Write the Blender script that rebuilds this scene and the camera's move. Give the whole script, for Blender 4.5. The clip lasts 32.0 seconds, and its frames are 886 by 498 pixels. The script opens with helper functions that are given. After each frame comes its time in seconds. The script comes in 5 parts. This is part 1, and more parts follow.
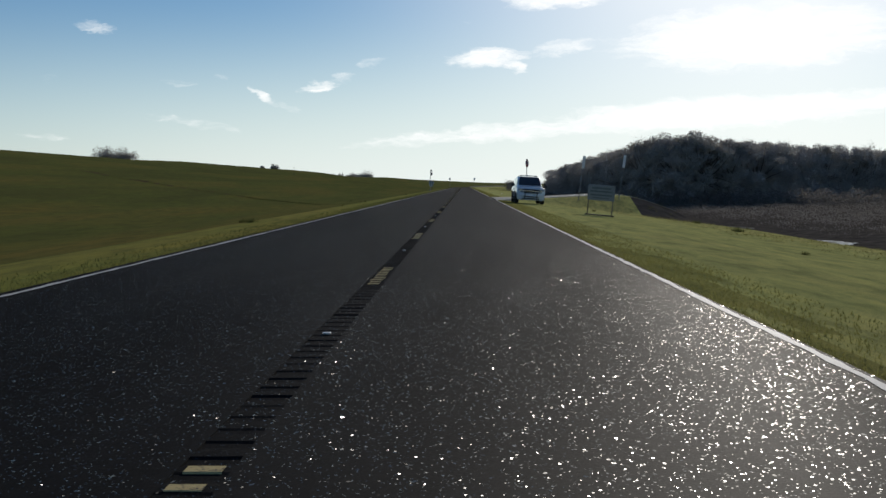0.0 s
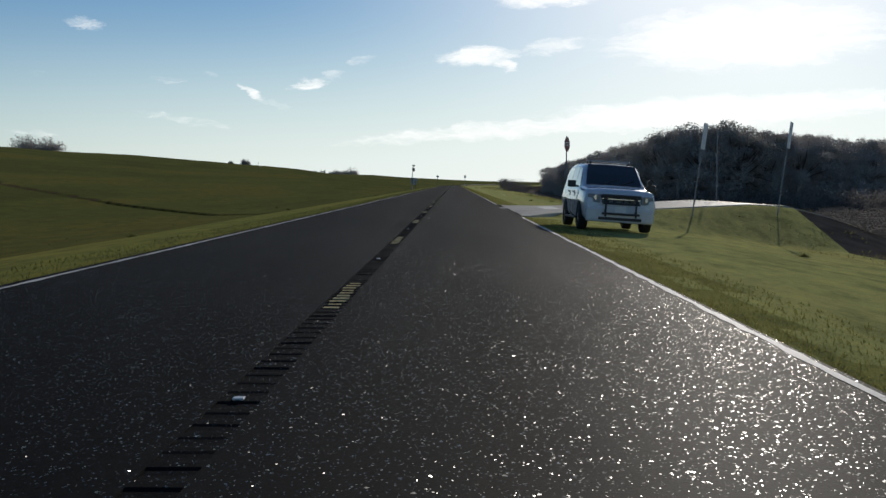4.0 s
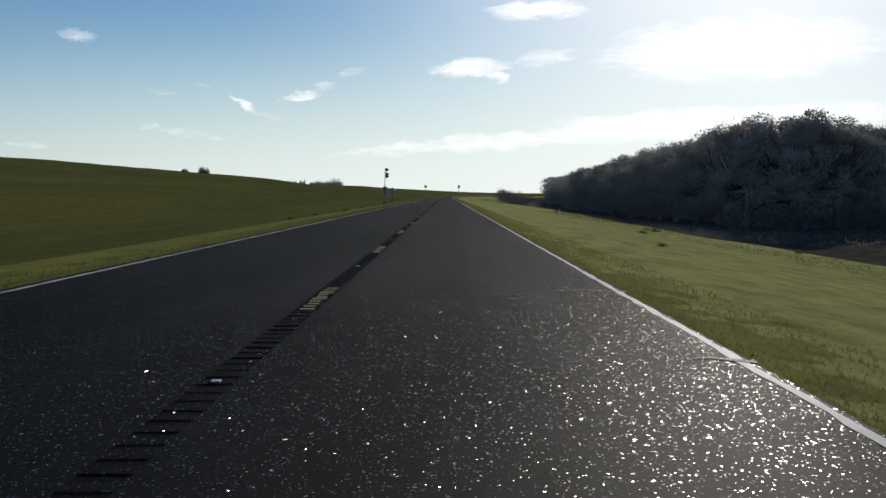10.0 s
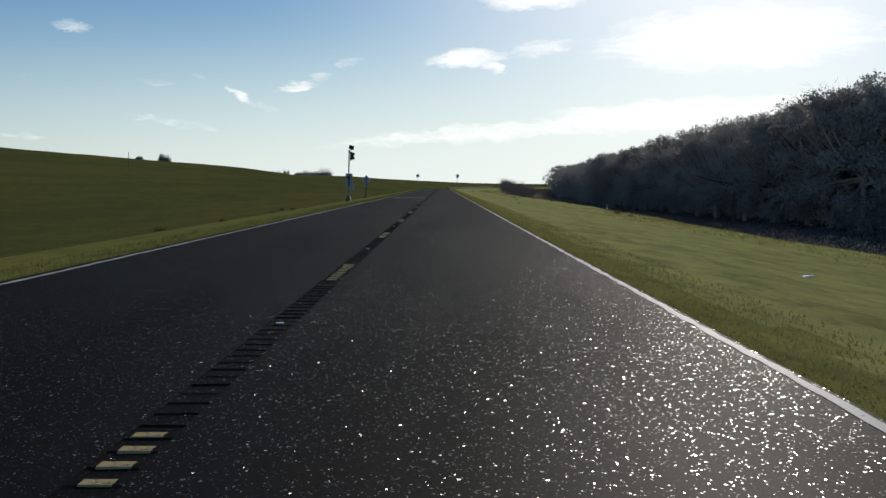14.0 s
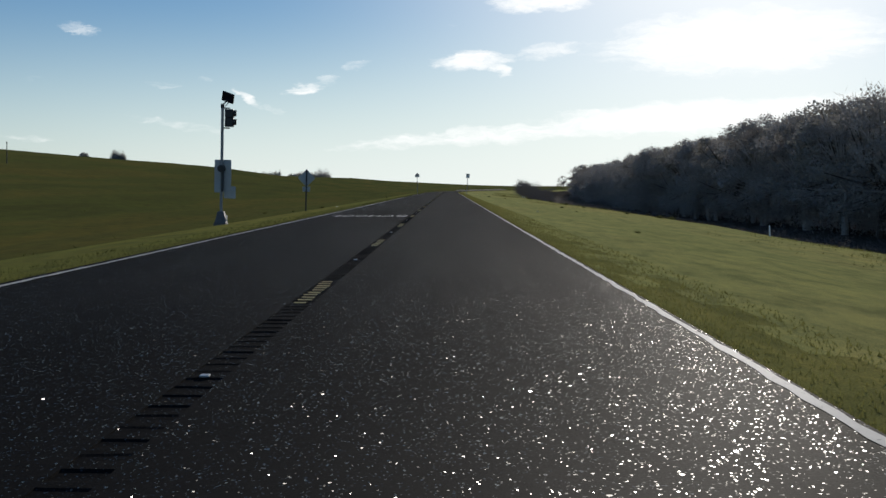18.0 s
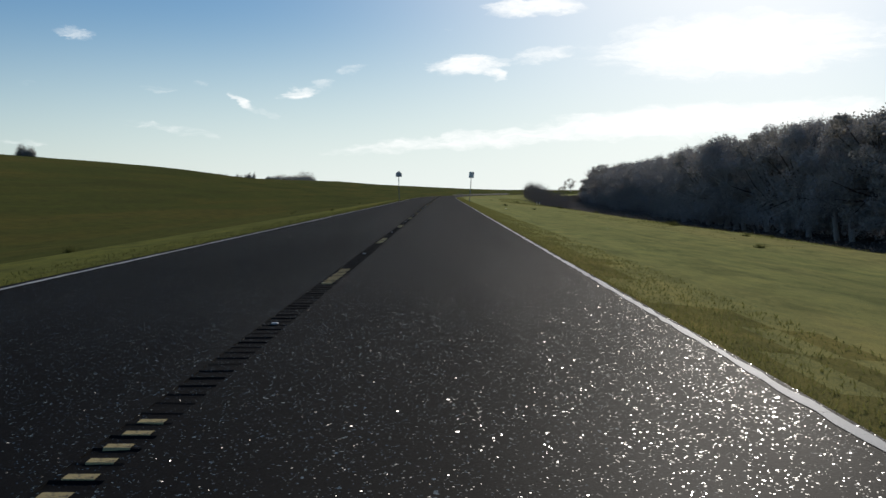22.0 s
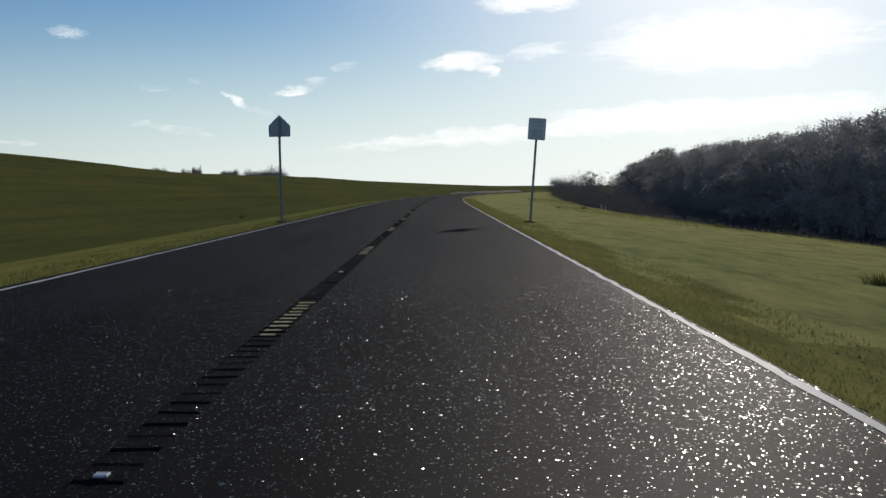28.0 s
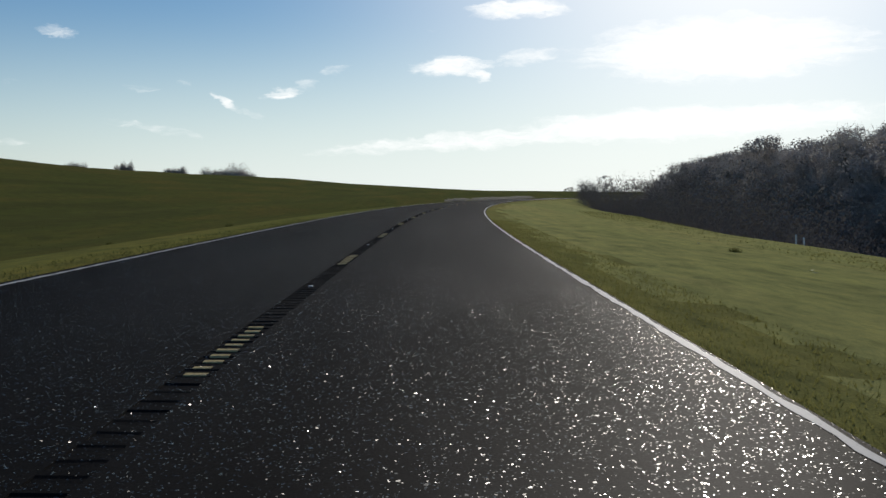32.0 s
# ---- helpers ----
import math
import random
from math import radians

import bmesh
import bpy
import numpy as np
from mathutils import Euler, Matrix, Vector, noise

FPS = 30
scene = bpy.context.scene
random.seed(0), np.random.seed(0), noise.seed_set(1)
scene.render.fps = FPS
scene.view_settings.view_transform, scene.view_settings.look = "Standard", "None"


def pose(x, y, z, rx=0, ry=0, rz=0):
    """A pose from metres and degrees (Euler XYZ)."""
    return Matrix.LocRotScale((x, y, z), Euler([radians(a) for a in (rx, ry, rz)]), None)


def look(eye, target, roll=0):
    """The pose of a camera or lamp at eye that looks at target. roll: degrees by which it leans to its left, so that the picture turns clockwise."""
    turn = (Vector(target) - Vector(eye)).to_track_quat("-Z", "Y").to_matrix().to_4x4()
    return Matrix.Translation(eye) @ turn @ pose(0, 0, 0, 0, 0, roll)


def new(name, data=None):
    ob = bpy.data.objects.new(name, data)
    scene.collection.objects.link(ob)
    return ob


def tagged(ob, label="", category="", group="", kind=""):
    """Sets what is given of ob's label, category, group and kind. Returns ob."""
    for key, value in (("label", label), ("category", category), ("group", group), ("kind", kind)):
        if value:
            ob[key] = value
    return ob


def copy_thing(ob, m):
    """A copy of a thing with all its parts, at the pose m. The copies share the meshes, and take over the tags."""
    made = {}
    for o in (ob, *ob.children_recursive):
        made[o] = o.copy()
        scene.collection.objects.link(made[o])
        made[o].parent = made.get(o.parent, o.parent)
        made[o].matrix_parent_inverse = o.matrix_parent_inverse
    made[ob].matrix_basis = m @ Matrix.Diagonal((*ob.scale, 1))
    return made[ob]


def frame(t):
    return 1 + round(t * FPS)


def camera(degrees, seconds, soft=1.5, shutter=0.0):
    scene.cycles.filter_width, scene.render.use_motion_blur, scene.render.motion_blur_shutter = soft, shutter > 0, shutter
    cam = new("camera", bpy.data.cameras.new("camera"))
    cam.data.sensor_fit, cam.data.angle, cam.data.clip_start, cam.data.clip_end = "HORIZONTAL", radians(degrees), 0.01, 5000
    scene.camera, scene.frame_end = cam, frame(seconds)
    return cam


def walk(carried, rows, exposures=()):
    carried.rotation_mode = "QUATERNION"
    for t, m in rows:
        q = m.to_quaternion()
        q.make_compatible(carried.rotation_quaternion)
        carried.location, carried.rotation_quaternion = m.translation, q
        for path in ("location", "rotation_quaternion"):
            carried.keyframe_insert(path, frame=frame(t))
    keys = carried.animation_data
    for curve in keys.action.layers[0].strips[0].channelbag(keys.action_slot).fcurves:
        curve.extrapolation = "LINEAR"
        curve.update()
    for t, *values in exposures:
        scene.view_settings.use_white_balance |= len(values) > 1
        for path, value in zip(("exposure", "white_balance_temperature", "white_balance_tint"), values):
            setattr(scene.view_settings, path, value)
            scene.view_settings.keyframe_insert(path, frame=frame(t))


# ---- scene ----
# stops of exposure and white balance along the drive
EXPO = [(0.0, 0.13, 6620, 10), (32.0, 0.13, 6620, 10)]
cam = camera(39.88, 32.0, soft=1.5)
EYE_H = 1.17
rows = [
    (0.0, pose(1.07, -14.13, EYE_H, 86.99, 0.10, 0.99)),
    (0.5, pose(1.10, -7.36, EYE_H, 86.95, 0.02, 0.55)),
    (1.0, pose(1.13, -0.81, EYE_H, 86.90, -0.07, 0.02)),
    (1.5, pose(1.15, 5.76, EYE_H, 86.95, 0.07, -0.60)),
    (2.0, pose(1.17, 12.45, EYE_H, 86.90, -0.01, 0.09)),
    (2.5, pose(1.18, 18.90, EYE_H, 86.90, -0.23, 0.54)),
    (4.5, pose(1.14, 43.74, EYE_H, 86.91, -0.08, 0.46)),
    (5.0, pose(1.15, 49.70, EYE_H, 86.93, 0.06, 0.45)),
    (5.5, pose(1.16, 55.41, EYE_H, 86.98, -0.01, 0.37)),
    (6.0, pose(1.16, 61.10, EYE_H, 86.99, 0.20, 0.40)),
    (6.5, pose(1.13, 66.91, EYE_H, 87.03, -0.07, 0.24)),
    (7.0, pose(1.12, 72.56, EYE_H, 87.25, 0.10, 0.12)),
    (7.5, pose(1.15, 78.30, EYE_H, 87.15, -0.02, -0.03)),
    (8.0, pose(1.21, 84.27, EYE_H, 87.14, -0.01, -0.22)),
    (8.5, pose(1.28, 90.37, EYE_H, 87.25, 0.06, -0.26)),
    (9.0, pose(1.35, 96.47, EYE_H, 87.31, 0.11, -0.12)),
    (9.5, pose(1.39, 102.91, EYE_H, 87.42, -0.05, -0.04)),
    (10.0, pose(1.42, 109.78, EYE_H, 87.44, -0.14, 0.15)),
    (10.5, pose(1.43, 116.93, EYE_H, 87.41, -0.13, 0.24)),
    (11.0, pose(1.42, 123.92, EYE_H, 87.16, -0.06, 0.43)),
    (11.5, pose(1.41, 131.37, EYE_H, 87.14, 0.02, 0.49)),
    (12.0, pose(1.40, 138.57, EYE_H, 87.20, -0.04, 0.59)),
    (12.5, pose(1.38, 145.86, EYE_H, 87.01, -0.06, 0.65)),
    (13.0, pose(1.37, 153.08, EYE_H, 87.07, 0.16, 0.47)),
    (13.5, pose(1.36, 160.52, EYE_H, 87.07, -0.12, 0.12)),
    (14.0, pose(1.36, 168.04, EYE_H, 87.01, -0.06, -0.04)),
    (14.5, pose(1.36, 175.35, EYE_H, 87.18, -0.05, -0.09)),
    (16.5, pose(1.46, 206.88, EYE_H, 87.08, -0.02, 0.11)),
    (17.0, pose(1.47, 215.19, EYE_H, 87.11, -0.03, 0.08)),
    (17.5, pose(1.49, 223.36, EYE_H, 87.15, -0.18, 0.21)),
    (18.0, pose(1.50, 231.74, EYE_H, 87.12, -0.04, 0.28)),
    (18.5, pose(1.51, 240.30, EYE_H, 87.16, 0.09, 0.28)),
    (19.0, pose(1.51, 248.53, EYE_H, 87.28, 0.19, 0.23)),
    (19.5, pose(1.51, 256.90, EYE_H, 87.38, -0.08, 0.14)),
    (20.0, pose(1.50, 265.75, EYE_H, 87.17, -0.12, 0.01)),
    (20.5, pose(1.49, 274.98, EYE_H, 87.06, -0.22, -0.01)),
    (21.0, pose(1.49, 283.54, EYE_H, 87.13, 0.06, 0.04)),
    (21.5, pose(1.49, 292.37, EYE_H, 87.35, -0.08, 0.06)),
    (22.0, pose(1.49, 301.64, EYE_H, 87.31, -0.00, 0.06)),
    (22.5, pose(1.49, 310.57, EYE_H, 87.18, 0.00, 0.07)),
    (23.0, pose(1.49, 319.43, EYE_H, 87.37, 0.07, 0.22)),
    (23.5, pose(1.49, 328.60, EYE_H, 87.32, 0.03, 0.29)),
    (24.0, pose(1.48, 338.15, EYE_H, 87.36, 0.09, 0.30)),
    (24.5, pose(1.47, 347.55, EYE_H, 87.34, 0.07, 0.27)),
    (25.0, pose(1.46, 356.87, EYE_H, 87.39, -0.08, 0.25)),
    (25.5, pose(1.45, 366.61, EYE_H, 87.35, 0.00, 0.28)),
    (27.5, pose(1.38, 406.94, EYE_H, 87.31, 0.02, -0.15)),
    (28.0, pose(1.38, 417.17, EYE_H, 87.16, 0.39, -0.20)),
    (28.5, pose(1.39, 427.54, EYE_H, 87.06, 0.00, -0.21)),
    (29.0, pose(1.39, 438.09, EYE_H, 87.18, 0.06, -0.21)),
    (29.5, pose(1.40, 448.76, EYE_H, 87.34, -0.05, -0.40)),
    (30.0, pose(1.42, 460.08, EYE_H, 87.38, -0.42, -0.49)),
    (30.5, pose(1.44, 470.56, EYE_H, 87.33, 0.14, -0.47)),
    (31.0, pose(1.47, 481.83, EYE_H, 87.35, 0.54, -0.50)),
    (31.5, pose(1.51, 493.00, EYE_H, 87.37, 0.37, -0.56)),
    (32.0, pose(1.54, 504.55, EYE_H, 87.37, -0.33, -0.73)),
]
walk(cam, rows, exposures=EXPO)

# ---- sky, sun ----
SUN_AZ, SUN_EL = 14.6, 15.1
world = bpy.data.worlds.new("sky")
scene.world = world
world.use_nodes = True
wn, wl = world.node_tree.nodes, world.node_tree.links
wn.clear()


def wmath(op, a, b=None, c=None):
    nd = wn.new("ShaderNodeMath")
    nd.operation = op
    for i, v in enumerate((a, b, c)):
        if v is None:
            continue
        if isinstance(v, (int, float)):
            nd.inputs[i].default_value = v
        else:
            wl.new(v, nd.inputs[i])
    return nd.outputs[0]


def wstep(v, lo, hi):
    nd = wn.new("ShaderNodeMapRange")
    nd.interpolation_type = "SMOOTHSTEP"
    wl.new(v, nd.inputs["Value"])
    nd.inputs["From Min"].default_value, nd.inputs["From Max"].default_value = lo, hi
    return nd.outputs["Result"]


def wnoise(vec, scale, detail=5, rough=0.6):
    nd = wn.new("ShaderNodeTexNoise")
    nd.inputs["Scale"].default_value, nd.inputs["Detail"].default_value = scale, detail
    nd.inputs["Roughness"].default_value = rough
    wl.new(vec, nd.inputs["Vector"])
    return nd


sky = wn.new("ShaderNodeTexSky")
sky.sky_type = "NISHITA"
sky.sun_disc = False
sky.sun_elevation, sky.sun_rotation = radians(SUN_EL), radians(SUN_AZ)
sky.altitude, sky.air_density, sky.dust_density, sky.ozone_density = 50, 1.0, 0.1, 4.0
tc = wn.new("ShaderNodeTexCoord")
sep = wn.new("ShaderNodeSeparateXYZ")
wl.new(tc.outputs["Generated"], sep.inputs[0])
az = wmath("MULTIPLY", wmath("ARCTAN2", sep.outputs[0], sep.outputs[1]), 57.2958)
el = wmath("MULTIPLY", wmath("ARCSINE", sep.outputs[2]), 57.2958)
flat = wn.new("ShaderNodeCombineXYZ")
wl.new(az, flat.inputs[0])
wl.new(wmath("MULTIPLY", el, 2.2), flat.inputs[1])
warp = wnoise(flat.outputs[0], 0.55, 4)
wsep = wn.new("ShaderNodeSeparateColor")
wl.new(warp.outputs["Color"], wsep.inputs[0])
azw = wmath("ADD", az, wmath("MULTIPLY", wmath("SUBTRACT", wsep.outputs[0], 0.5), 2.6))
elw = wmath("ADD", el, wmath("MULTIPLY", wmath("SUBTRACT", wsep.outputs[1], 0.5), 0.9))
# cirrus and small cumulus: bearing, height, half length, half thickness (degrees), tilt, density
CLOUDS = [
    (-16.7, 7.05, 0.9, 0.30, -8, 0.7), (-18.8, 4.65, 0.6, 0.14, 5, 0.5), (-16.1, 3.8, 1.0, 0.14, -3, 0.4),
    (-13.3, 4.6, 0.75, 0.2, -5, 0.6), (-11.4, 5.0, 0.8, 0.25, -12, 0.45), (-9.4, 4.1, 0.85, 0.26, -25, 0.9),
    (-8.1, 3.6, 0.7, 0.16, -20, 0.6), (-12.5, 2.85, 2.6, 0.24, -9, 0.62), (-6.8, 4.5, 1.0, 0.32, 6, 0.9),
    (-5.7, 4.9, 0.9, 0.25, 12, 0.6), (-4.3, 5.6, 0.8, 0.24, 4, 0.6), (-2.6, 5.9, 1.2, 0.22, 8, 0.4),
    (1.1, 5.85, 1.6, 0.5, 3, 1.0), (2.3, 5.5, 0.6, 0.35, -10, 0.9), (4.4, 6.3, 1.9, 0.4, 6, 0.75),
    (4.2, 8.5, 2.4, 0.45, 3, 1.0), (13.5, 6.6, 6.5, 1.5, 2, 1.0), (3.0, 2.55, 8.5, 0.45, 4, 0.85),
    (12.0, 3.3, 8.5, 0.8, 3, 1.0), (-19.3, 2.2, 1.2, 0.2, 0, 0.6), (0.6, 7.6, 0.7, 0.15, 4, 0.5),
]
cover = None
for caz, cel, ca, cb, tilt, dens in CLOUDS:
    co, si = math.cos(radians(tilt)), math.sin(radians(tilt))
    dx, dy = wmath("SUBTRACT", azw, caz), wmath("SUBTRACT", elw, cel)
    u = wmath("MULTIPLY", wmath("ADD", wmath("MULTIPLY", dx, co), wmath("MULTIPLY", dy, si)), 1 / ca)
    v = wmath("MULTIPLY", wmath("SUBTRACT", wmath("MULTIPLY", dy, co), wmath("MULTIPLY", dx, si)), 1 / cb)
    r2 = wmath("ADD", wmath("MULTIPLY", u, u), wmath("MULTIPLY", v, v))
    blob = wmath("MULTIPLY", wmath("SUBTRACT", 1.0, wstep(r2, 0.0, 2.3)), dens)
    cover = blob if cover is None else wmath("MAXIMUM", cover, blob)
streak = wn.new("ShaderNodeCombineXYZ")
wl.new(wmath("MULTIPLY", azw, 0.35), streak.inputs[0])
wl.new(wmath("MULTIPLY", elw, 1.6), streak.inputs[1])
fine = wnoise(streak.outputs[0], 2.2, 9, 0.66)
mask = wmath("MULTIPLY", wstep(wmath("SUBTRACT", cover, wmath("MULTIPLY", wmath("SUBTRACT", 1.0, fine.outputs["Fac"]), 0.95)), -0.05, 0.72), 0.96)
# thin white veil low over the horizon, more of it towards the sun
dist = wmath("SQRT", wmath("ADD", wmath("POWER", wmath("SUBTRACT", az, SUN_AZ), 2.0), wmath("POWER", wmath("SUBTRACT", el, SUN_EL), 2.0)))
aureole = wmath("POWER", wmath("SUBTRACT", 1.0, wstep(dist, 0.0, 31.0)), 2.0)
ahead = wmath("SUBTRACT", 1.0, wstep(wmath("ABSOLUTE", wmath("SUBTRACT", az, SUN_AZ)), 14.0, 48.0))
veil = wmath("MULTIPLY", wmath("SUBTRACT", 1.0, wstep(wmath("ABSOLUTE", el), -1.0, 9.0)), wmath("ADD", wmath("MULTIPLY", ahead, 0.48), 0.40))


def wmix(fac, a, b):
    nd = wn.new("ShaderNodeMix")
    nd.data_type = "RGBA"
    wl.new(fac, nd.inputs["Factor"])
    wl.new(a, nd.inputs["A"])
    nd.inputs["B"].default_value = (*b, 1)
    return nd.outputs["Result"]


clear = wn.new("ShaderNodeMix")
clear.data_type, clear.blend_type = "RGBA", "MULTIPLY"
clear.inputs["Factor"].default_value = 1.0
wl.new(sky.outputs[0], clear.inputs["A"])
clear.inputs["B"].default_value = (0.87, 1.0, 1.13, 1)
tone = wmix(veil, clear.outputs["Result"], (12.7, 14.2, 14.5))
tone = wmix(wmath("MULTIPLY", aureole, 0.95), tone, (17.0, 17.2, 17.2))
tone = wmix(mask, tone, (16.6, 16.9, 17.0))
back = wn.new("ShaderNodeBackground")
back.inputs["Strength"].default_value = 0.06
wl.new(tone, back.inputs[0])
wout = wn.new("ShaderNodeOutputWorld")
wl.new(back.outputs[0], wout.inputs[0])

lamp = bpy.data.lights.new("sun", "SUN")
lamp.energy, lamp.angle, lamp.color = 3.0, radians(0.55), (1.0, 0.95, 0.87)
sun = new("sun", lamp)
sun_from = Vector((math.sin(radians(SUN_AZ)) * math.cos(radians(SUN_EL)), math.cos(radians(SUN_AZ)) * math.cos(radians(SUN_EL)), math.sin(radians(SUN_EL))))
sun.matrix_world = look(sun_from * 100, (0, 0, 0))


# ---- materials ----
class Mat:
    """A node material with short helpers; coordinates are in world metres for things at rest (object space)."""

    def __init__(self, name, rough=0.7, metal=0.0):
        self.m = bpy.data.materials.new(name)
        self.m.use_nodes = True
        self.n, self.l = self.m.node_tree.nodes, self.m.node_tree.links
        self.b = self.n["Principled BSDF"]
        self.b.inputs["Roughness"].default_value, self.b.inputs["Metallic"].default_value = rough, metal
        self.co = self.n.new("ShaderNodeTexCoord").outputs["Object"]

    def scaled(self, sx, sy, sz):
        mp = self.n.new("ShaderNodeMapping")
        mp.inputs["Scale"].default_value = (sx, sy, sz)
        self.l.new(self.co, mp.inputs[0])
        return mp.outputs[0]

    def noise(self, scale, detail=4, rough=0.55, vec=None):
        nd = self.n.new("ShaderNodeTexNoise")
        nd.inputs["Scale"].default_value, nd.inputs["Detail"].default_value, nd.inputs["Roughness"].default_value = scale, detail, rough
        self.l.new(vec or self.co, nd.inputs["Vector"])
        return nd.outputs["Fac"]

    def voronoi(self, scale, out="Distance", vec=None):
        nd = self.n.new("ShaderNodeTexVoronoi")
        nd.inputs["Scale"].default_value = scale
        self.l.new(vec or self.co, nd.inputs["Vector"])
        return nd.outputs[out]

    def ramp(self, fac, *stops):
        nd = self.n.new("ShaderNodeValToRGB")
        el_ = nd.color_ramp.elements
        while len(el_) < len(stops):
            el_.new(0.5)
        for e, (p, c) in zip(el_, stops):
            e.position = p
            e.color = (*c, 1) if len(c) == 3 else c
        self.l.new(fac, nd.inputs[0])
        return nd.outputs[0]

    def mix(self, fac, a, b, kind="MIX"):
        nd = self.n.new("ShaderNodeMix")
        nd.data_type, nd.blend_type = "RGBA", kind
        for key, v in (("Factor", fac), ("A", a), ("B", b)):
            if isinstance(v, (int, float)):
                nd.inputs[key].default_value = v
            elif isinstance(v, tuple):
                nd.inputs[key].default_value = (*v, 1)
            else:
                self.l.new(v, nd.inputs[key])
        return nd.outputs["Result"]

    def math(self, op, a, b=None):
        nd = self.n.new("ShaderNodeMath")
        nd.operation = op
        for i, v in enumerate((a, b)):
            if isinstance(v, (int, float)):
                nd.inputs[i].default_value = v
            elif v is not None:
                self.l.new(v, nd.inputs[i])
        return nd.outputs[0]

    def grey(self, fac, lo, hi, a=0.0, b=1.0):
        nd = self.n.new("ShaderNodeMapRange")
        self.l.new(fac, nd.inputs["Value"])
        for key, v in (("From Min", lo), ("From Max", hi), ("To Min", a), ("To Max", b)):
            nd.inputs[key].default_value = v
        return nd.outputs["Result"]

    def color(self, v):
        self.l.new(v, self.b.inputs["Base Color"])
        return self

    def rough(self, v):
        self.l.new(v, self.b.inputs["Roughness"])
        return self

    def bump(self, height, strength=0.5, dist=0.02):
        nd = self.n.new("ShaderNodeBump")
        nd.inputs["Strength"].default_value, nd.inputs["Distance"].default_value = strength, dist
        self.l.new(height, nd.inputs["Height"])
        if self.b.inputs["Normal"].is_linked:
            self.l.new(self.b.inputs["Normal"].links[0].from_socket, nd.inputs["Normal"])
        self.l.new(nd.outputs[0], self.b.inputs["Normal"])
        return self

    def random(self):
        return self.n.new("ShaderNodeObjectInfo").outputs["Random"]

    def island(self):
        return self.n.new("ShaderNodeNewGeometry").outputs["Random Per Island"]


def plain(name, col, rough=0.6, metal=0.0, vary=0.15, scale=6.0, bump=0.0):
    q = Mat(name, rough, metal)
    lo, hi = tuple(c * (1 - vary) for c in col), tuple(min(1, c * (1 + vary)) for c in col)
    f = q.noise(scale, 6)
    q.color(q.ramp(f, (0.3, lo), (0.7, hi)))
    q.rough(q.grey(q.noise(scale * 3, 3), 0.3, 0.7, max(0.02, rough - 0.08), min(1, rough + 0.08)))
    if bump:
        q.bump(q.noise(scale * 8, 4), 0.4, bump)
    return q.m


def dull(*args):
    """A matt plain material with no gloss at a low angle."""
    m = plain(*args)
    m.node_tree.nodes["Principled BSDF"].inputs["Specular IOR Level"].default_value = 0.0
    return m


def facets(q, scale, long, spread, share):
    """Stones of one size: the colour of each, the normal of its tilted top, and which of them are polished."""
    st = q.n.new("ShaderNodeTexVoronoi")
    st.inputs["Scale"].default_value = scale
    q.l.new(q.scaled(1.0, long, 1.0), st.inputs["Vector"])

    def vec(op, a, b=None):
        nd = q.n.new("ShaderNodeVectorMath")
        nd.operation = op
        for i, v in enumerate((a, b)):
            if isinstance(v, tuple):
                nd.inputs[i].default_value = v
            elif v is not None:
                q.l.new(v, nd.inputs[i])
        return nd.outputs[0]

    # most stones lie nearly flat, ever fewer stand steeply tilted
    parts_ = q.n.new("ShaderNodeSeparateColor")
    q.l.new(st.outputs["Color"], parts_.inputs[0])
    side = q.math("MULTIPLY", q.math("SUBTRACT", parts_.outputs[0], 0.5), 2.0)
    fall = q.math("LOGARITHM", q.math("SUBTRACT", 1.001, q.math("ABSOLUTE", side)), math.e)
    along = q.math("SUBTRACT", parts_.outputs[1], 0.5)
    slope = q.n.new("ShaderNodeCombineXYZ")
    q.l.new(q.math("MULTIPLY", q.math("MULTIPLY", fall, q.math("SIGN", side)), -spread), slope.inputs[0])
    q.l.new(q.math("MULTIPLY", q.math("MULTIPLY", along, q.math("ABSOLUTE", along)), 4.5 * spread), slope.inputs[1])
    lean = slope.outputs[0]
    out = vec("NORMALIZE", vec("ADD", lean, q.n.new("ShaderNodeNewGeometry").outputs["Normal"]))
    cell = q.n.new("ShaderNodeTexWhiteNoise")
    q.l.new(st.outputs["Position"], cell.inputs["Vector"])
    return st.outputs["Color"], out, q.math("GREATER_THAN", cell.outputs["Value"], 1 - share)


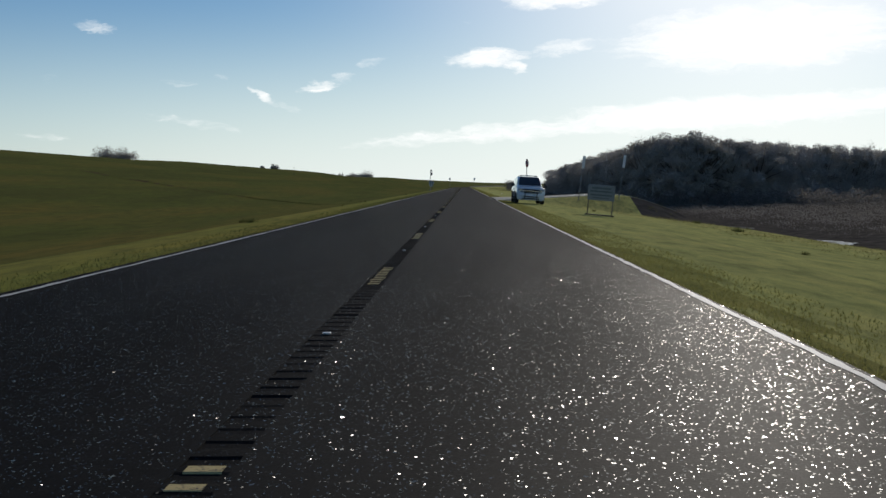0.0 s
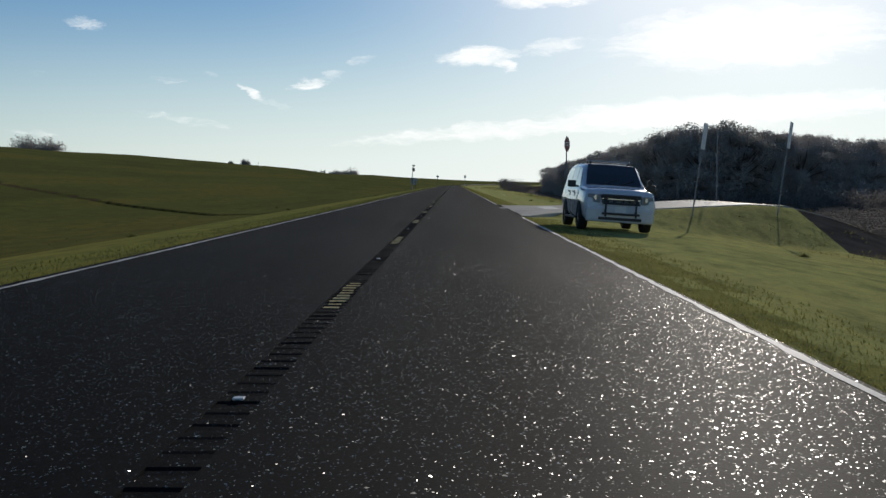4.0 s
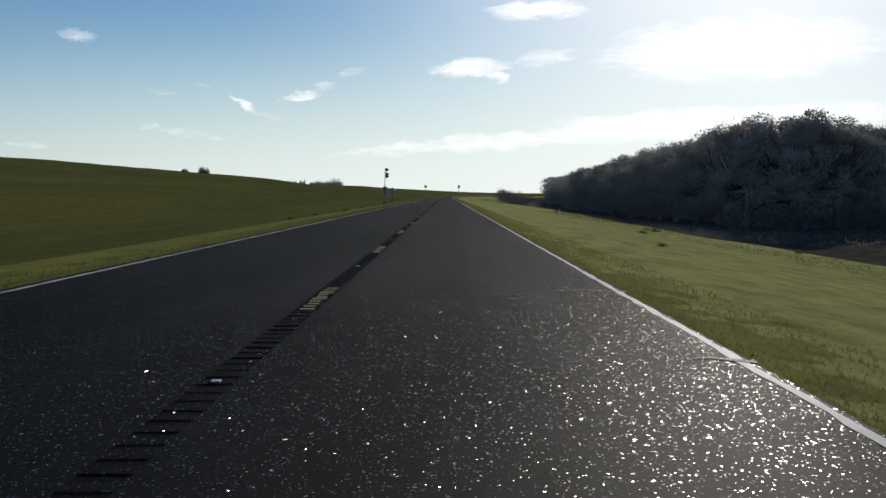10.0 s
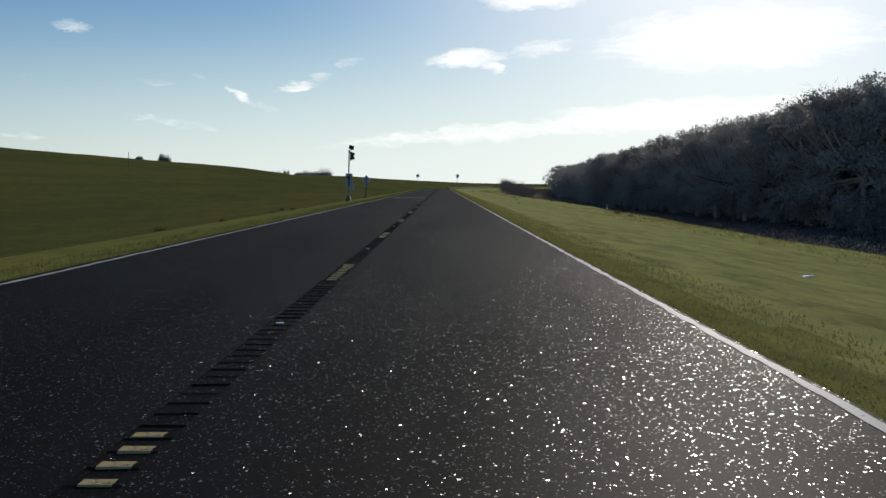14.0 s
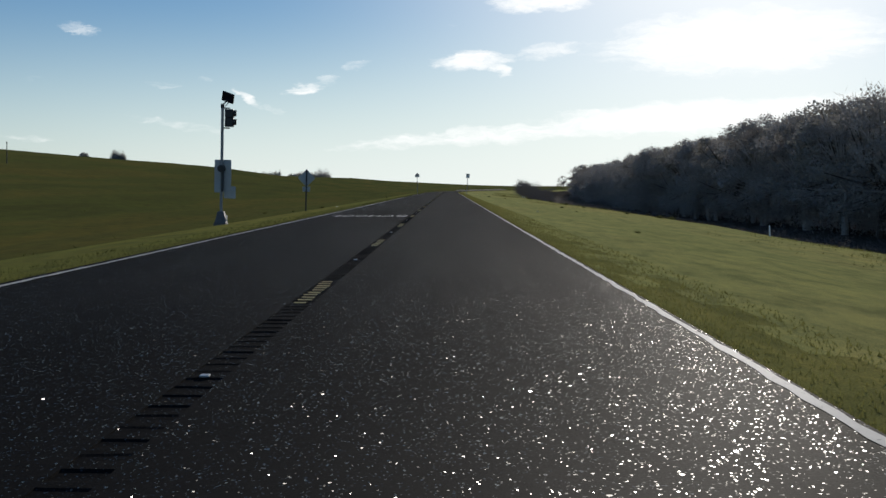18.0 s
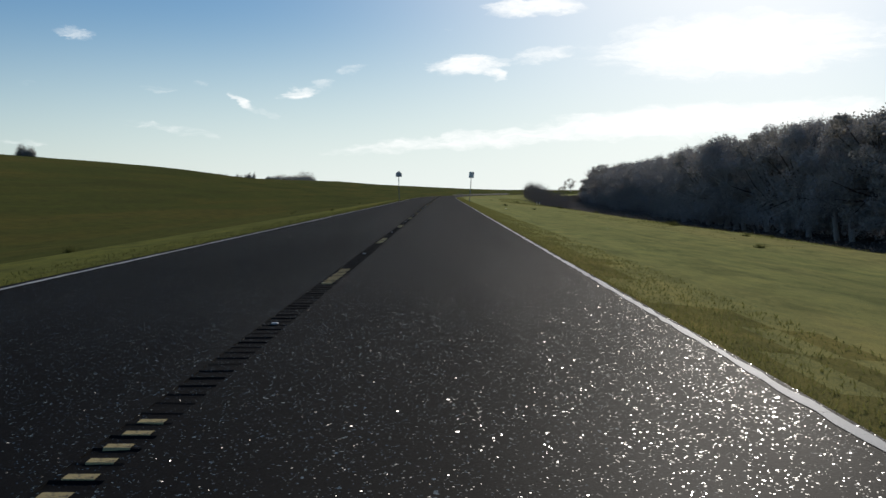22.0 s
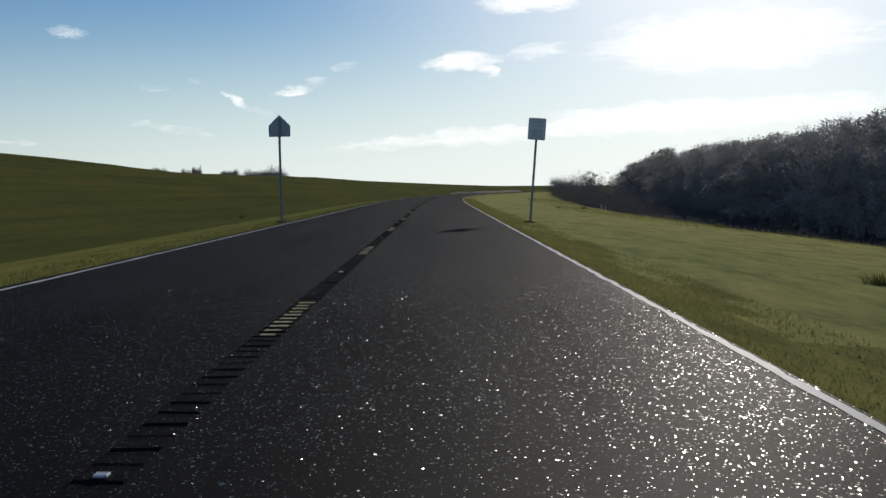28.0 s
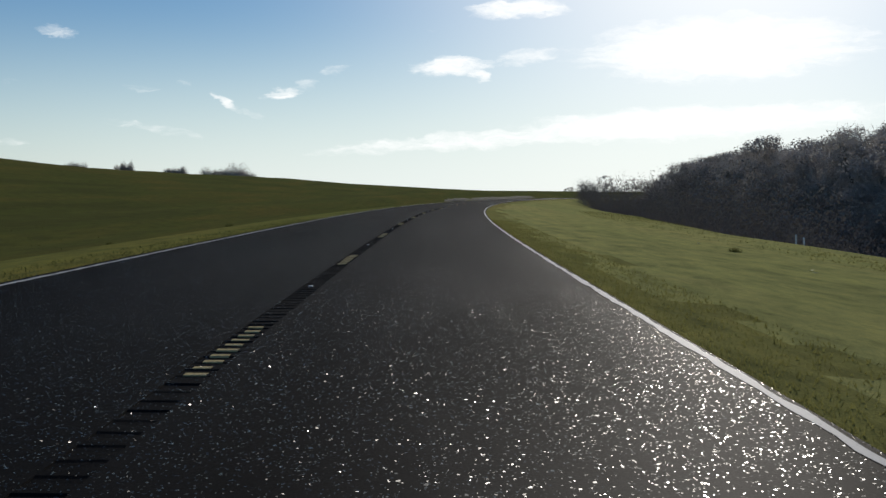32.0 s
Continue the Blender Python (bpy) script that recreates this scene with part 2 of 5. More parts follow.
def asphalt_mat(name, base, gloss, film_=1.0):
    """Worn chip-seal: every stone has its own facet, so that low sun glitters on it."""
    q = Mat(name, 0.45)
    col, face, shiny = facets(q, 150, 0.6, 0.20, 0.030 * film_)
    _, face_big, shiny_big = facets(q, 108, 0.6, 0.20, 0.013 * film_)
    _, face_far, shiny_far = facets(q, 70, 0.5, 0.20, 0.004 * film_)
    big = q.noise(0.5, 5, 0.6, q.scaled(1.0, 0.12, 1))
    mid = q.noise(7, 5)
    fine = q.noise(160, 2)
    c = q.ramp(col, (0.0, tuple(v * 0.45 for v in base)), (0.6, base), (1.0, tuple(v * 2.0 for v in base)))
    c = q.mix(0.5, c, q.ramp(big, (0.3, tuple(v * 0.7 for v in base)), (0.7, tuple(v * 1.35 for v in base))))
    c = q.mix(0.35, c, q.ramp(mid, (0.35, tuple(v * 0.5 for v in base)), (0.65, tuple(v * 1.5 for v in base))))
    q.color(c)
    q.l.new(q.mix(shiny_far, q.mix(shiny_big, face, face_big), face_far), q.b.inputs["Normal"])
    # thin film of polished binder over all
    film = q.n.new("ShaderNodeBump")
    film.inputs["Strength"].default_value, film.inputs["Distance"].default_value = 0.25, 0.004
    q.l.new(fine, film.inputs["Height"])
    q.l.new(film.outputs[0], q.b.inputs["Coat Normal"])
    q.l.new(q.grey(big, 0.3, 0.7, 0.076 * film_, 0.118 * film_), q.b.inputs["Coat Weight"])
    q.b.inputs["Coat Tint"].default_value = (1.0, 0.95, 0.80, 1)
    q.b.inputs["Coat Roughness"].default_value = 0.62
    q.rough(q.grey(q.noise(40, 2), 0.35, 0.65, gloss - 0.03, gloss + 0.05))
    # some stones are polished, the rest are dull bitumen
    q.l.new(q.grey(q.math("MAXIMUM", shiny_far, q.math("MAXIMUM", shiny, shiny_big)), 0, 1, 0.0, 0.036), q.b.inputs["Specular IOR Level"])
    return q.m


M_ASPHALT = asphalt_mat("asphalt", (0.0080, 0.0073, 0.0070), 0.24)
M_RUMBLE = asphalt_mat("milled_asphalt", (0.0085, 0.0080, 0.0078), 0.26, 0.8)


def paint_mat(name, col, worn):
    q = Mat(name, 0.6)
    f = q.noise(9, 6, 0.7)
    g = q.noise(55, 3)
    c = q.mix(q.grey(q.math("ADD", f, q.math("MULTIPLY", g, 0.5)), worn, worn + 0.12), (0.07, 0.068, 0.062), q.mix(q.noise(2.5), col, tuple(v * 0.75 for v in col)))
    q.b.inputs["Specular IOR Level"].default_value = 0.008
    return q.color(c).bump(q.voronoi(75), 0.4, 0.004).m


M_WHITE_LINE = paint_mat("white_road_paint", (0.64, 0.62, 0.58), 0.50)
M_YELLOW = paint_mat("yellow_road_paint", (0.56, 0.44, 0.21), 0.60)


def grass_mat(name, tint=(1, 1, 1), sheen=0.075, streak=1.0):
    q = Mat(name, 0.85)
    broad = q.noise(0.035, 5, 0.55, q.scaled(1.6, 0.35, 1.0))
    patch = q.noise(0.6, 5, 0.6, q.scaled(1.0, 0.3, 1.0))
    tuft = q.noise(9, 5, 0.65, q.scaled(1.0, 0.25, 1.0))
    blade = q.noise(70, 3, 0.6, q.scaled(1.0, 0.45, 1.0))
    bands = q.noise(0.22, 4, 0.6, q.scaled(1.0, 0.06, 0.2))
    a = q.ramp(broad, (0.32, (0.031, 0.040, 0.0093)), (0.5, (0.055, 0.060, 0.0104)), (0.68, (0.081, 0.060, 0.0159)))
    b = q.ramp(patch, (0.3, (0.029, 0.038, 0.0093)), (0.55, (0.056, 0.062, 0.0104)), (0.75, (0.093, 0.070, 0.0203)))
    c = q.mix(0.5, a, b)
    c = q.mix(0.7 * streak, c, q.ramp(bands, (0.42, (0.026, 0.029, 0.0088)), (0.5, (0.053, 0.062, 0.0110)), (0.58, (0.093, 0.068, 0.0181))))
    c = q.mix(0.35, c, q.ramp(tuft, (0.35, (0.022, 0.029, 0.0088)), (0.65, (0.087, 0.081, 0.0159))))
    c = q.mix(0.4, c, q.ramp(blade, (0.35, (0.014, 0.018, 0.0082)), (0.62, (0.115, 0.106, 0.0236))))
    sweep = q.noise(0.09, 5, 0.65, q.scaled(1.0, 0.10, 0.3))
    c = q.mix(streak, c, q.ramp(sweep, (0.40, (0.55, 0.62, 0.55)), (0.47, (0.85, 1.02, 0.85)), (0.53, (1.15, 1.1, 1.0)), (0.61, (1.65, 1.2, 1.2))), "MULTIPLY")
    spot = q.noise(1.7, 6, 0.7, q.scaled(1.0, 0.25, 1.0))
    c = q.mix(1.0, c, q.ramp(spot, (0.36, (0.52, 0.53, 0.55)), (0.5, (1.0, 1.0, 1.0)), (0.66, (1.4, 1.3, 1.2))), "MULTIPLY")
    c = q.mix(1.0, c, tint, "MULTIPLY")
    q.color(c)
    q.bump(q.noise(0.7, 3, 0.5, q.scaled(1.0, 0.4, 1.0)), 0.15, 0.10).bump(tuft, 0.35, 0.04).bump(blade, 0.6, 0.02)
    q.b.inputs["Specular IOR Level"].default_value = 0.0
    q.b.inputs["Sheen Weight"].default_value, q.b.inputs["Sheen Roughness"].default_value = sheen, 0.4
    q.b.inputs["Sheen Tint"].default_value = (0.8, 0.83, 0.38, 1)
    return q.m


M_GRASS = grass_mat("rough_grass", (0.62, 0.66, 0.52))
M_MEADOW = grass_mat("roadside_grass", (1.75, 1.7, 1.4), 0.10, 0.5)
# right-hand verge: the glow of backlit grass is put into a brighter tint
M_VERGE_BACKLIT = grass_mat("mown_verge_backlit", (3.75, 3.5, 5.4), 0.19, 0.25)
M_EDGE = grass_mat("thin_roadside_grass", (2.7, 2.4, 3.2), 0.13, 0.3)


def leaf_mat(name, lo, hi, trans=0.25):
    q = Mat(name, 0.6)
    q.color(q.mix(q.island(), lo, hi))
    q.b.inputs["Specular IOR Level"].default_value = 0.0
    tr = q.n.new("ShaderNodeBsdfTranslucent")
    tr.inputs[0].default_value = (*[v * 1.15 for v in hi], 1)
    mx = q.n.new("ShaderNodeMixShader")
    mx.inputs[0].default_value = trans
    q.l.new(q.b.outputs[0], mx.inputs[1])
    q.l.new(tr.outputs[0], mx.inputs[2])
    q.l.new(mx.outputs[0], q.n["Material Output"].inputs[0])
    return q.m


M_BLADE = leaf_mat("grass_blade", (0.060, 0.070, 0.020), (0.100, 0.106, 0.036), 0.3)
# right-hand blades, brightened to go with the backlit tint of the verge
M_BLADE_BACKLIT = leaf_mat("backlit_verge_blade", (0.150, 0.146, 0.046), (0.215, 0.205, 0.066), 0.3)
M_LEAF = leaf_mat("oak_leaf", (0.330, 0.308, 0.270), (0.400, 0.372, 0.330), 0.2)
M_LEAF_BROWN = leaf_mat("dry_leaf", (0.370, 0.345, 0.320), (0.43, 0.40, 0.37), 0.2)
M_BRUSH = leaf_mat("brush_leaf", (0.370, 0.342, 0.315), (0.44, 0.405, 0.375), 0.2)
M_BUSH = leaf_mat("bush_leaf", (0.045, 0.044, 0.034), (0.095, 0.088, 0.070), 0.15)
M_SHRUB = leaf_mat("shrub_twig", (0.240, 0.228, 0.205), (0.310, 0.295, 0.265), 0.45)
M_SCRUB = leaf_mat("scrub_twig", (0.130, 0.120, 0.114), (0.190, 0.176, 0.166), 0.1)
M_REED = leaf_mat("marsh_reed", (0.150, 0.138, 0.126), (0.200, 0.185, 0.170), 0.35)
M_TWIG = plain("grey_twig", (0.46, 0.42, 0.38), 0.85, 0, 0.3, 3)
M_BARK = plain("bark", (0.11, 0.085, 0.065), 0.9, 0, 0.35, 5, 0.02)
M_CONCRETE = Mat("concrete", 0.5)
_q = M_CONCRETE
_q.color(_q.mix(0.4, _q.ramp(_q.noise(0.8, 6, 0.6), (0.3, (0.44, 0.405, 0.345)), (0.7, (0.60, 0.555, 0.48))), _q.ramp(_q.noise(30, 5), (0.3, (0.33, 0.305, 0.26)), (0.7, (0.64, 0.595, 0.52)))))
_q.bump(_q.noise(120, 3), 0.3, 0.003).bump(_q.noise(2.0, 4), 0.2, 0.02)
_cell = _q.n.new("ShaderNodeTexVoronoi")
_cell.inputs["Scale"].default_value = 110
_q.l.new(_q.co, _cell.inputs["Vector"])
_q.l.new(_q.grey(_q.math("GREATER_THAN", _q.n.new("ShaderNodeSeparateColor").outputs[0], 0.985), 0, 1, 0.0008, 0.06), _q.b.inputs["Specular IOR Level"])
_q.l.new(_cell.outputs["Color"], [n for n in _q.n if n.bl_idname == "ShaderNodeSeparateColor"][0].inputs[0])
M_CONCRETE = _q.m
M_SOIL = dull("bare_soil", (0.075, 0.058, 0.035), 0.95, 0, 0.35, 4, 0.03)
M_GALV = plain("galvanised_steel", (0.30, 0.305, 0.31), 0.5, 0.35, 0.15, 12)
M_BASE = plain("weathered_cast_metal", (0.13, 0.125, 0.13), 0.6, 0.2, 0.2, 9)
M_ALU = plain("sign_back_aluminium", (0.40, 0.42, 0.44), 0.5, 0.55, 0.08, 5)
M_DARK = plain("black_enamel", (0.02, 0.02, 0.022), 0.45, 0, 0.2, 8)
M_PANEL = plain("solar_cell", (0.012, 0.016, 0.035), 0.15, 0, 0.2, 10)
M_LENS = plain("amber_lens", (0.5, 0.22, 0.02), 0.2)
M_SIGN_WHITE = plain("sign_sheeting_white", (0.82, 0.83, 0.82), 0.45, 0, 0.06, 4)
M_SIGN_RED = plain("sign_sheeting_red", (0.22, 0.02, 0.02), 0.45, 0, 0.08, 4)
M_SIGN_YELLOW = plain("sign_sheeting_yellow_green", (0.62, 0.68, 0.08), 0.45, 0, 0.06, 4)
M_WOOD = plain("weathered_post_wood", (0.20, 0.16, 0.11), 0.85, 0, 0.3, 14, 0.004)
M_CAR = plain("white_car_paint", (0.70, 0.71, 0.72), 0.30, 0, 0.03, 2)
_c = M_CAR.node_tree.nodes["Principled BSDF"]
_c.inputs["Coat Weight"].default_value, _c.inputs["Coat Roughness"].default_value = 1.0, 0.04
M_CARTRIM = plain("grey_plastic", (0.045, 0.045, 0.048), 0.55, 0, 0.2, 10)
M_TYRE = plain("tyre_rubber", (0.022, 0.022, 0.022), 0.85, 0, 0.25, 20)
M_RIM = plain("steel_rim", (0.16, 0.165, 0.17), 0.35, 0.8, 0.1, 8)
M_GLASS = plain("dark_tinted_glass", (0.020, 0.022, 0.024), 0.05, 0, 0.05, 2)
_c = M_GLASS.node_tree.nodes["Principled BSDF"]
_c.inputs["Coat Weight"].default_value, _c.inputs["Coat Roughness"].default_value = 1.0, 0.02
M_HEADLAMP = plain("headlamp_lens", (0.26, 0.27, 0.28), 0.15, 0, 0.1, 8)
M_CHROME = plain("chrome", (0.6, 0.6, 0.61), 0.15, 1.0, 0.05, 8)
M_GREEN = plain("dark_green_decal", (0.02, 0.10, 0.06), 0.4, 0, 0.1, 6)
M_REFLECT = plain("reflector_white", (0.8, 0.8, 0.78), 0.15, 0, 0.05, 30)
M_LITTER = plain("litter_white", (0.8, 0.8, 0.78), 0.6, 0, 0.05, 10)
_w = Mat("pond_water", 0.03)
_w.b.inputs["Base Color"].default_value = (0.014, 0.016, 0.012, 1)
_w.b.inputs["IOR"].default_value = 1.33
_w.b.inputs["Specular IOR Level"].default_value = 0.3
_w.bump(_w.noise(5.0, 3, 0.5, _w.scaled(1, 0.6, 1)), 0.5, 0.04)
M_WATER = _w.m


# ---- mesh helpers ----
def mesh_from(name, verts, faces, mat, smooth=False):
    me = bpy.data.meshes.new(name)
    me.from_pydata([tuple(map(float, v)) for v in verts], [], [tuple(map(int, f)) for f in faces])
    me.materials.append(mat)
    if smooth:
        me.shade_smooth()
    me.update()
    return me


def part(name, bm, mat, parent, label="", smooth=False):
    me = bpy.data.meshes.new(name)
    bm.to_mesh(me)
    bm.free()
    me.materials.append(mat)
    if smooth:
        me.shade_smooth()
    ob = new(name, me)
    ob.parent = parent
    return tagged(ob, label=label)


def thing(name, label, category, m, group="", kind=""):
    ob = new(name)
    ob.empty_display_size = 0.2
    ob.matrix_basis = m
    return tagged(ob, label, category, group, kind)


def add_box(bm, x, y, z, sx, sy, sz, bevel=0.0, rot=None):
    """A box centred on x, y, z with its edges rounded."""
    m = Matrix.Translation((x, y, z)) @ (rot or Matrix()) @ Matrix.Diagonal((sx, sy, sz, 1))
    made = bmesh.ops.create_cube(bm, size=1, matrix=m)
    if bevel:
        edges = list({e for v in made["verts"] for e in v.link_edges})
        bmesh.ops.bevel(bm, geom=edges, offset=bevel, segments=2, affect="EDGES", profile=0.6)
    return bm


def add_rod(bm, p0, p1, r0, r1=None, seg=10):
    p0, p1 = Vector(p0), Vector(p1)
    d = p1 - p0
    m = Matrix.Translation((p0 + p1) / 2) @ d.to_track_quat("Z", "Y").to_matrix().to_4x4()
    bmesh.ops.create_cone(bm, cap_ends=True, segments=seg, radius1=r0, radius2=r0 if r1 is None else r1, depth=d.length, matrix=m)
    return bm


def add_plate(bm, outline, thick, m=None):
    """A flat plate: the outline in x and z, its thickness along y."""
    vs = [bm.verts.new((x, -thick / 2, z)) for x, z in outline]
    f = bm.faces.new(vs)
    ext = bmesh.ops.extrude_face_region(bm, geom=[f])
    moved = [v for v in ext["geom"] if isinstance(v, bmesh.types.BMVert)]
    bmesh.ops.translate(bm, vec=(0, thick, 0), verts=moved)
    bmesh.ops.recalc_face_normals(bm, faces=bm.faces[:])
    if m:
        bmesh.ops.transform(bm, matrix=m, verts=vs + moved)
    return bm


B = bmesh.new

# ---- line of the road ----
YS = np.arange(-400.0, 4200.0, 2.0)
_k = np.clip((YS - 480) / 100, 0, 1) / 1120 * (1 - np.clip((YS - 1000) / 200, 0, 1))
_h = np.cumsum(_k) * 2.0
_cx = np.cumsum(np.tan(_h)) * 2.0


def cx(y):
    return np.interp(y, YS, _cx)


def smooth(a, b, v):
    t = np.clip((v - a) / (b - a), 0, 1)
    return t * t * (3 - 2 * t)


EDGE_L, EDGE_R = -3.98, 3.575
LEFT = np.array([[-2500, 1.0], [-400, 5.0], [-150, 8.2], [-112, 9.1], [-90, 9.1], [-78, 7.9], [-60, 5.3], [-42, 2.4], [-30, 0.7], [-22, -0.35], [-14, -0.85], [-10, -0.7], [-7.0, -0.22], [-5.5, -0.09], [-3.9, -0.03]])
RIGHT = np.array([[3.6, -0.03], [4.6, -0.12], [6.6, -0.25], [7.6, -0.36], [12, -0.9], [16, -1.3], [19.5, -1.75], [22, -2.5], [27, -4.45], [31, -4.9], [41, -4.9], [44, -4.3], [150, -4.0], [2500, -2.0]])
FIELD = np.array([[3.6, -0.03], [4.6, -0.08], [7.2, -0.30], [12, -0.7], [20, -1.0], [60, -0.8], [2500, -0.6]])
DRIVE = np.array([[3.6, -0.012], [6, 0.03], [9, 0.16], [13, 0.36], [14.4, 0.30], [16, -0.1], [18.5, -1.0], [21, -2.3], [25, -4.2], [33, -5.5]])


def squeezed(u, y):
    """Offset from the road with the brink of the right-hand bank drawn in where the road bends."""
    edge = np.interp(y, [640, 703, 760, 800], [19.5, 15.0, 10.0, 7.5])
    return np.where(u > 3.6, 3.6 + (u - 3.6) * 15.9 / (edge - 3.6), u)


def height(x, y):
    """The lie of the land."""
    x, y = np.asarray(x, float), np.asarray(y, float)
    u = x - cx(y)
    left = np.interp(np.where(u > -22, u, np.minimum(-22, x)), LEFT[:, 0], LEFT[:, 1])
    crest = 0.905 + 0.075 * smooth(300, 400, y) + 0.03 * smooth(560, 640, y) * (1 - smooth(680, 760, y)) - 0.18 * smooth(670, 800, y) + 0.06 * smooth(850, 1150, y) - 0.5 * smooth(1250, 2200, y)
    left = np.where(left > 0, left * crest, left)
    left = left + 0.7 * smooth(6, 11, -u) * (1 - smooth(25, 60, -u)) * smooth(670, 740, y) * (1 - smooth(1100, 1300, y))
    left = left + 2.6 * smooth(700, 1050, y) * smooth(7, 60, -u) * (1 - smooth(60, 95, -x)) * (1 - smooth(1300, 2200, y))
    ur = squeezed(u, y)
    right = np.interp(ur, RIGHT[:, 0], RIGHT[:, 1]) + 0.36 * smooth(220, 340, y) * smooth(5, 17, ur) * (1 - smooth(22, 27, ur))
    field = np.interp(u, FIELD[:, 0], FIELD[:, 1])
    right = right + (field - right) * smooth(760, 900, y)
    z = np.where(u < 0, left, right)
    on = (u > EDGE_L + 0.05) & (u < EDGE_R - 0.05)
    z = np.where(on, -0.08, z)
    # bank of the side road
    d = np.interp(x, DRIVE[:, 0], DRIVE[:, 1]) - 0.03
    away = np.maximum(0, np.maximum(86.0 - y, y - 100.0))
    bank = d - away * np.interp(x, [8, 13], [0.13, 0.20])
    z = np.where((u > EDGE_R - 0.05) & (x < 40), np.maximum(z, np.where(away < 14, bank, -99)), z)
    rough = (np.sin(x * 0.21 + 1.3 * np.sin(y * 0.07)) * np.sin(y * 0.13 + x * 0.05)) * 0.06 * smooth(6, 20, np.abs(u))
    rough += np.sin(y * 0.021 + 0.6) * np.sin(x * 0.035) * 0.25 * smooth(20, 60, -u)
    # gully that runs from the ditch up the slope
    gy = 110 + (-9 - x) * 0.85
    rough -= np.where((x < -9) & (x > -60), 0.75 * np.exp(-((y - gy) / 0.7) ** 2) * smooth(9, 12, -x) * (1 - smooth(35, 60, -x)), 0)
    return z + rough


def strip(us, ys, z, jitter=0.0, seed=0):
    """A ribbon that follows the road: faces between the offsets us along ys."""
    rnd = np.random.RandomState(seed)
    vs, fs = [], []
    k = len(us)
    for j, y in enumerate(ys):
        for u in us:
            vs.append((cx(y) + u + (rnd.uniform(-jitter, jitter) if jitter else 0), y, z))
    for j in range(len(ys) - 1):
        for i in range(k - 1):
            a = j * k + i
            fs.append((a, a + 1, a + k + 1, a + k))
    return vs, fs


# ---- ground ----
ux = np.concatenate([[-2500, -1500, -900, -500, -320, -220, -160, -130], np.arange(-112, -60, 3.0), np.arange(-60, -24, 2.0), np.arange(-24, -8, 0.8), np.arange(-8, -4.2, 0.35), [-3.97, -3.85, 3.6, 3.7], np.arange(3.9, 9, 0.35), np.arange(9, 30, 0.8), np.arange(30, 60, 3.0), [66, 75, 90, 110, 140, 180, 250, 400, 800, 1500, 2500]])
gy = np.concatenate([[-400, -250, -150, -100, -70, -50], np.arange(-40, 60, 2.0), np.arange(60, 135, 0.6), np.arange(135, 600, 2.0), np.arange(600, 1000, 5.0), np.arange(1000, 1600, 20.0), [1650, 1750, 1900, 2100, 2400, 2800, 3300, 3900, 4190]])
GX = ux[None, :] + cx(gy)[:, None]
GY = np.repeat(gy[:, None], len(ux), 1)
GZ = height(GX, GY)
nx = len(ux)
idx = np.arange(len(gy) * nx).reshape(len(gy), nx)
faces = np.stack([idx[:-1, :-1], idx[:-1, 1:], idx[1:, 1:], idx[1:, :-1]], -1).reshape(-1, 4)
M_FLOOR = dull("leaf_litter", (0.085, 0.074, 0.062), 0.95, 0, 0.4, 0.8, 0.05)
ground = new("ground", mesh_from("ground", np.stack([GX, GY, GZ], -1).reshape(-1, 3), faces, M_GRASS, True))
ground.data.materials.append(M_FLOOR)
mid_u = (ux[:-1] + ux[1:]) / 2
mid_y = (gy[:-1] + gy[1:]) / 2
mid_r = squeezed(mid_u[None, :], mid_y[:, None])
# near bank of the side road, given the same dark colour as the wood's floor
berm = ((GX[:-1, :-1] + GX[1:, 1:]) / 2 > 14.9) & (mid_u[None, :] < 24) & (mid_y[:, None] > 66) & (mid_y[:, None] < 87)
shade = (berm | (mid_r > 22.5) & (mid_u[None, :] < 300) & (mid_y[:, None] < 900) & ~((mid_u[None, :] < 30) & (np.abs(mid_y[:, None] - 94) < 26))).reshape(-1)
# brighter backlit copy of the mown grass, right of the road only
ground.data.materials.append(M_VERGE_BACKLIT)
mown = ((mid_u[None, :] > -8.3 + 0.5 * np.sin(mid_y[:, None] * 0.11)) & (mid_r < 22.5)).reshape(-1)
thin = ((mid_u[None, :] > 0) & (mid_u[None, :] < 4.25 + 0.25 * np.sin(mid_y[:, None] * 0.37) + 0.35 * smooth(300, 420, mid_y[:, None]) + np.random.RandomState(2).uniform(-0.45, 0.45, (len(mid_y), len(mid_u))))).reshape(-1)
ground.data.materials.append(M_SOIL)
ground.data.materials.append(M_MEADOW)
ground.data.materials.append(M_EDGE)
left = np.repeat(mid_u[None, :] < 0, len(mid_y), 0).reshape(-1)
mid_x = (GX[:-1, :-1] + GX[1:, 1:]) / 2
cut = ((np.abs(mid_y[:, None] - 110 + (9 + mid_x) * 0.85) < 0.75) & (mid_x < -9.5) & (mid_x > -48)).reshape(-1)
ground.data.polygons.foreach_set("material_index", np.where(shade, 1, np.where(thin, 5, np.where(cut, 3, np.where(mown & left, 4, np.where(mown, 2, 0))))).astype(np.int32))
tagged(ground, "mown olive-green grass verge, ditch and long low embankment", "grass", kind="structure")

rs = np.random.RandomState(6)
for px_, py_, wx, wy in ((37.0, 152, 3.2, 7.5), (37.6, 110, 3.0, 6.0)):
    ring = [(px_ + wx * rs.uniform(0.7, 1.1) * math.cos(a), py_ + wy * rs.uniform(0.75, 1.1) * math.sin(a), -4.72) for a in np.linspace(0, 2 * math.pi, 22)[:-1]]
    water = new("water", mesh_from("water", ring, [tuple(range(21))], M_WATER))
    tagged(water, "dark rippled pool of water below the grass bank", "water", kind="structure")

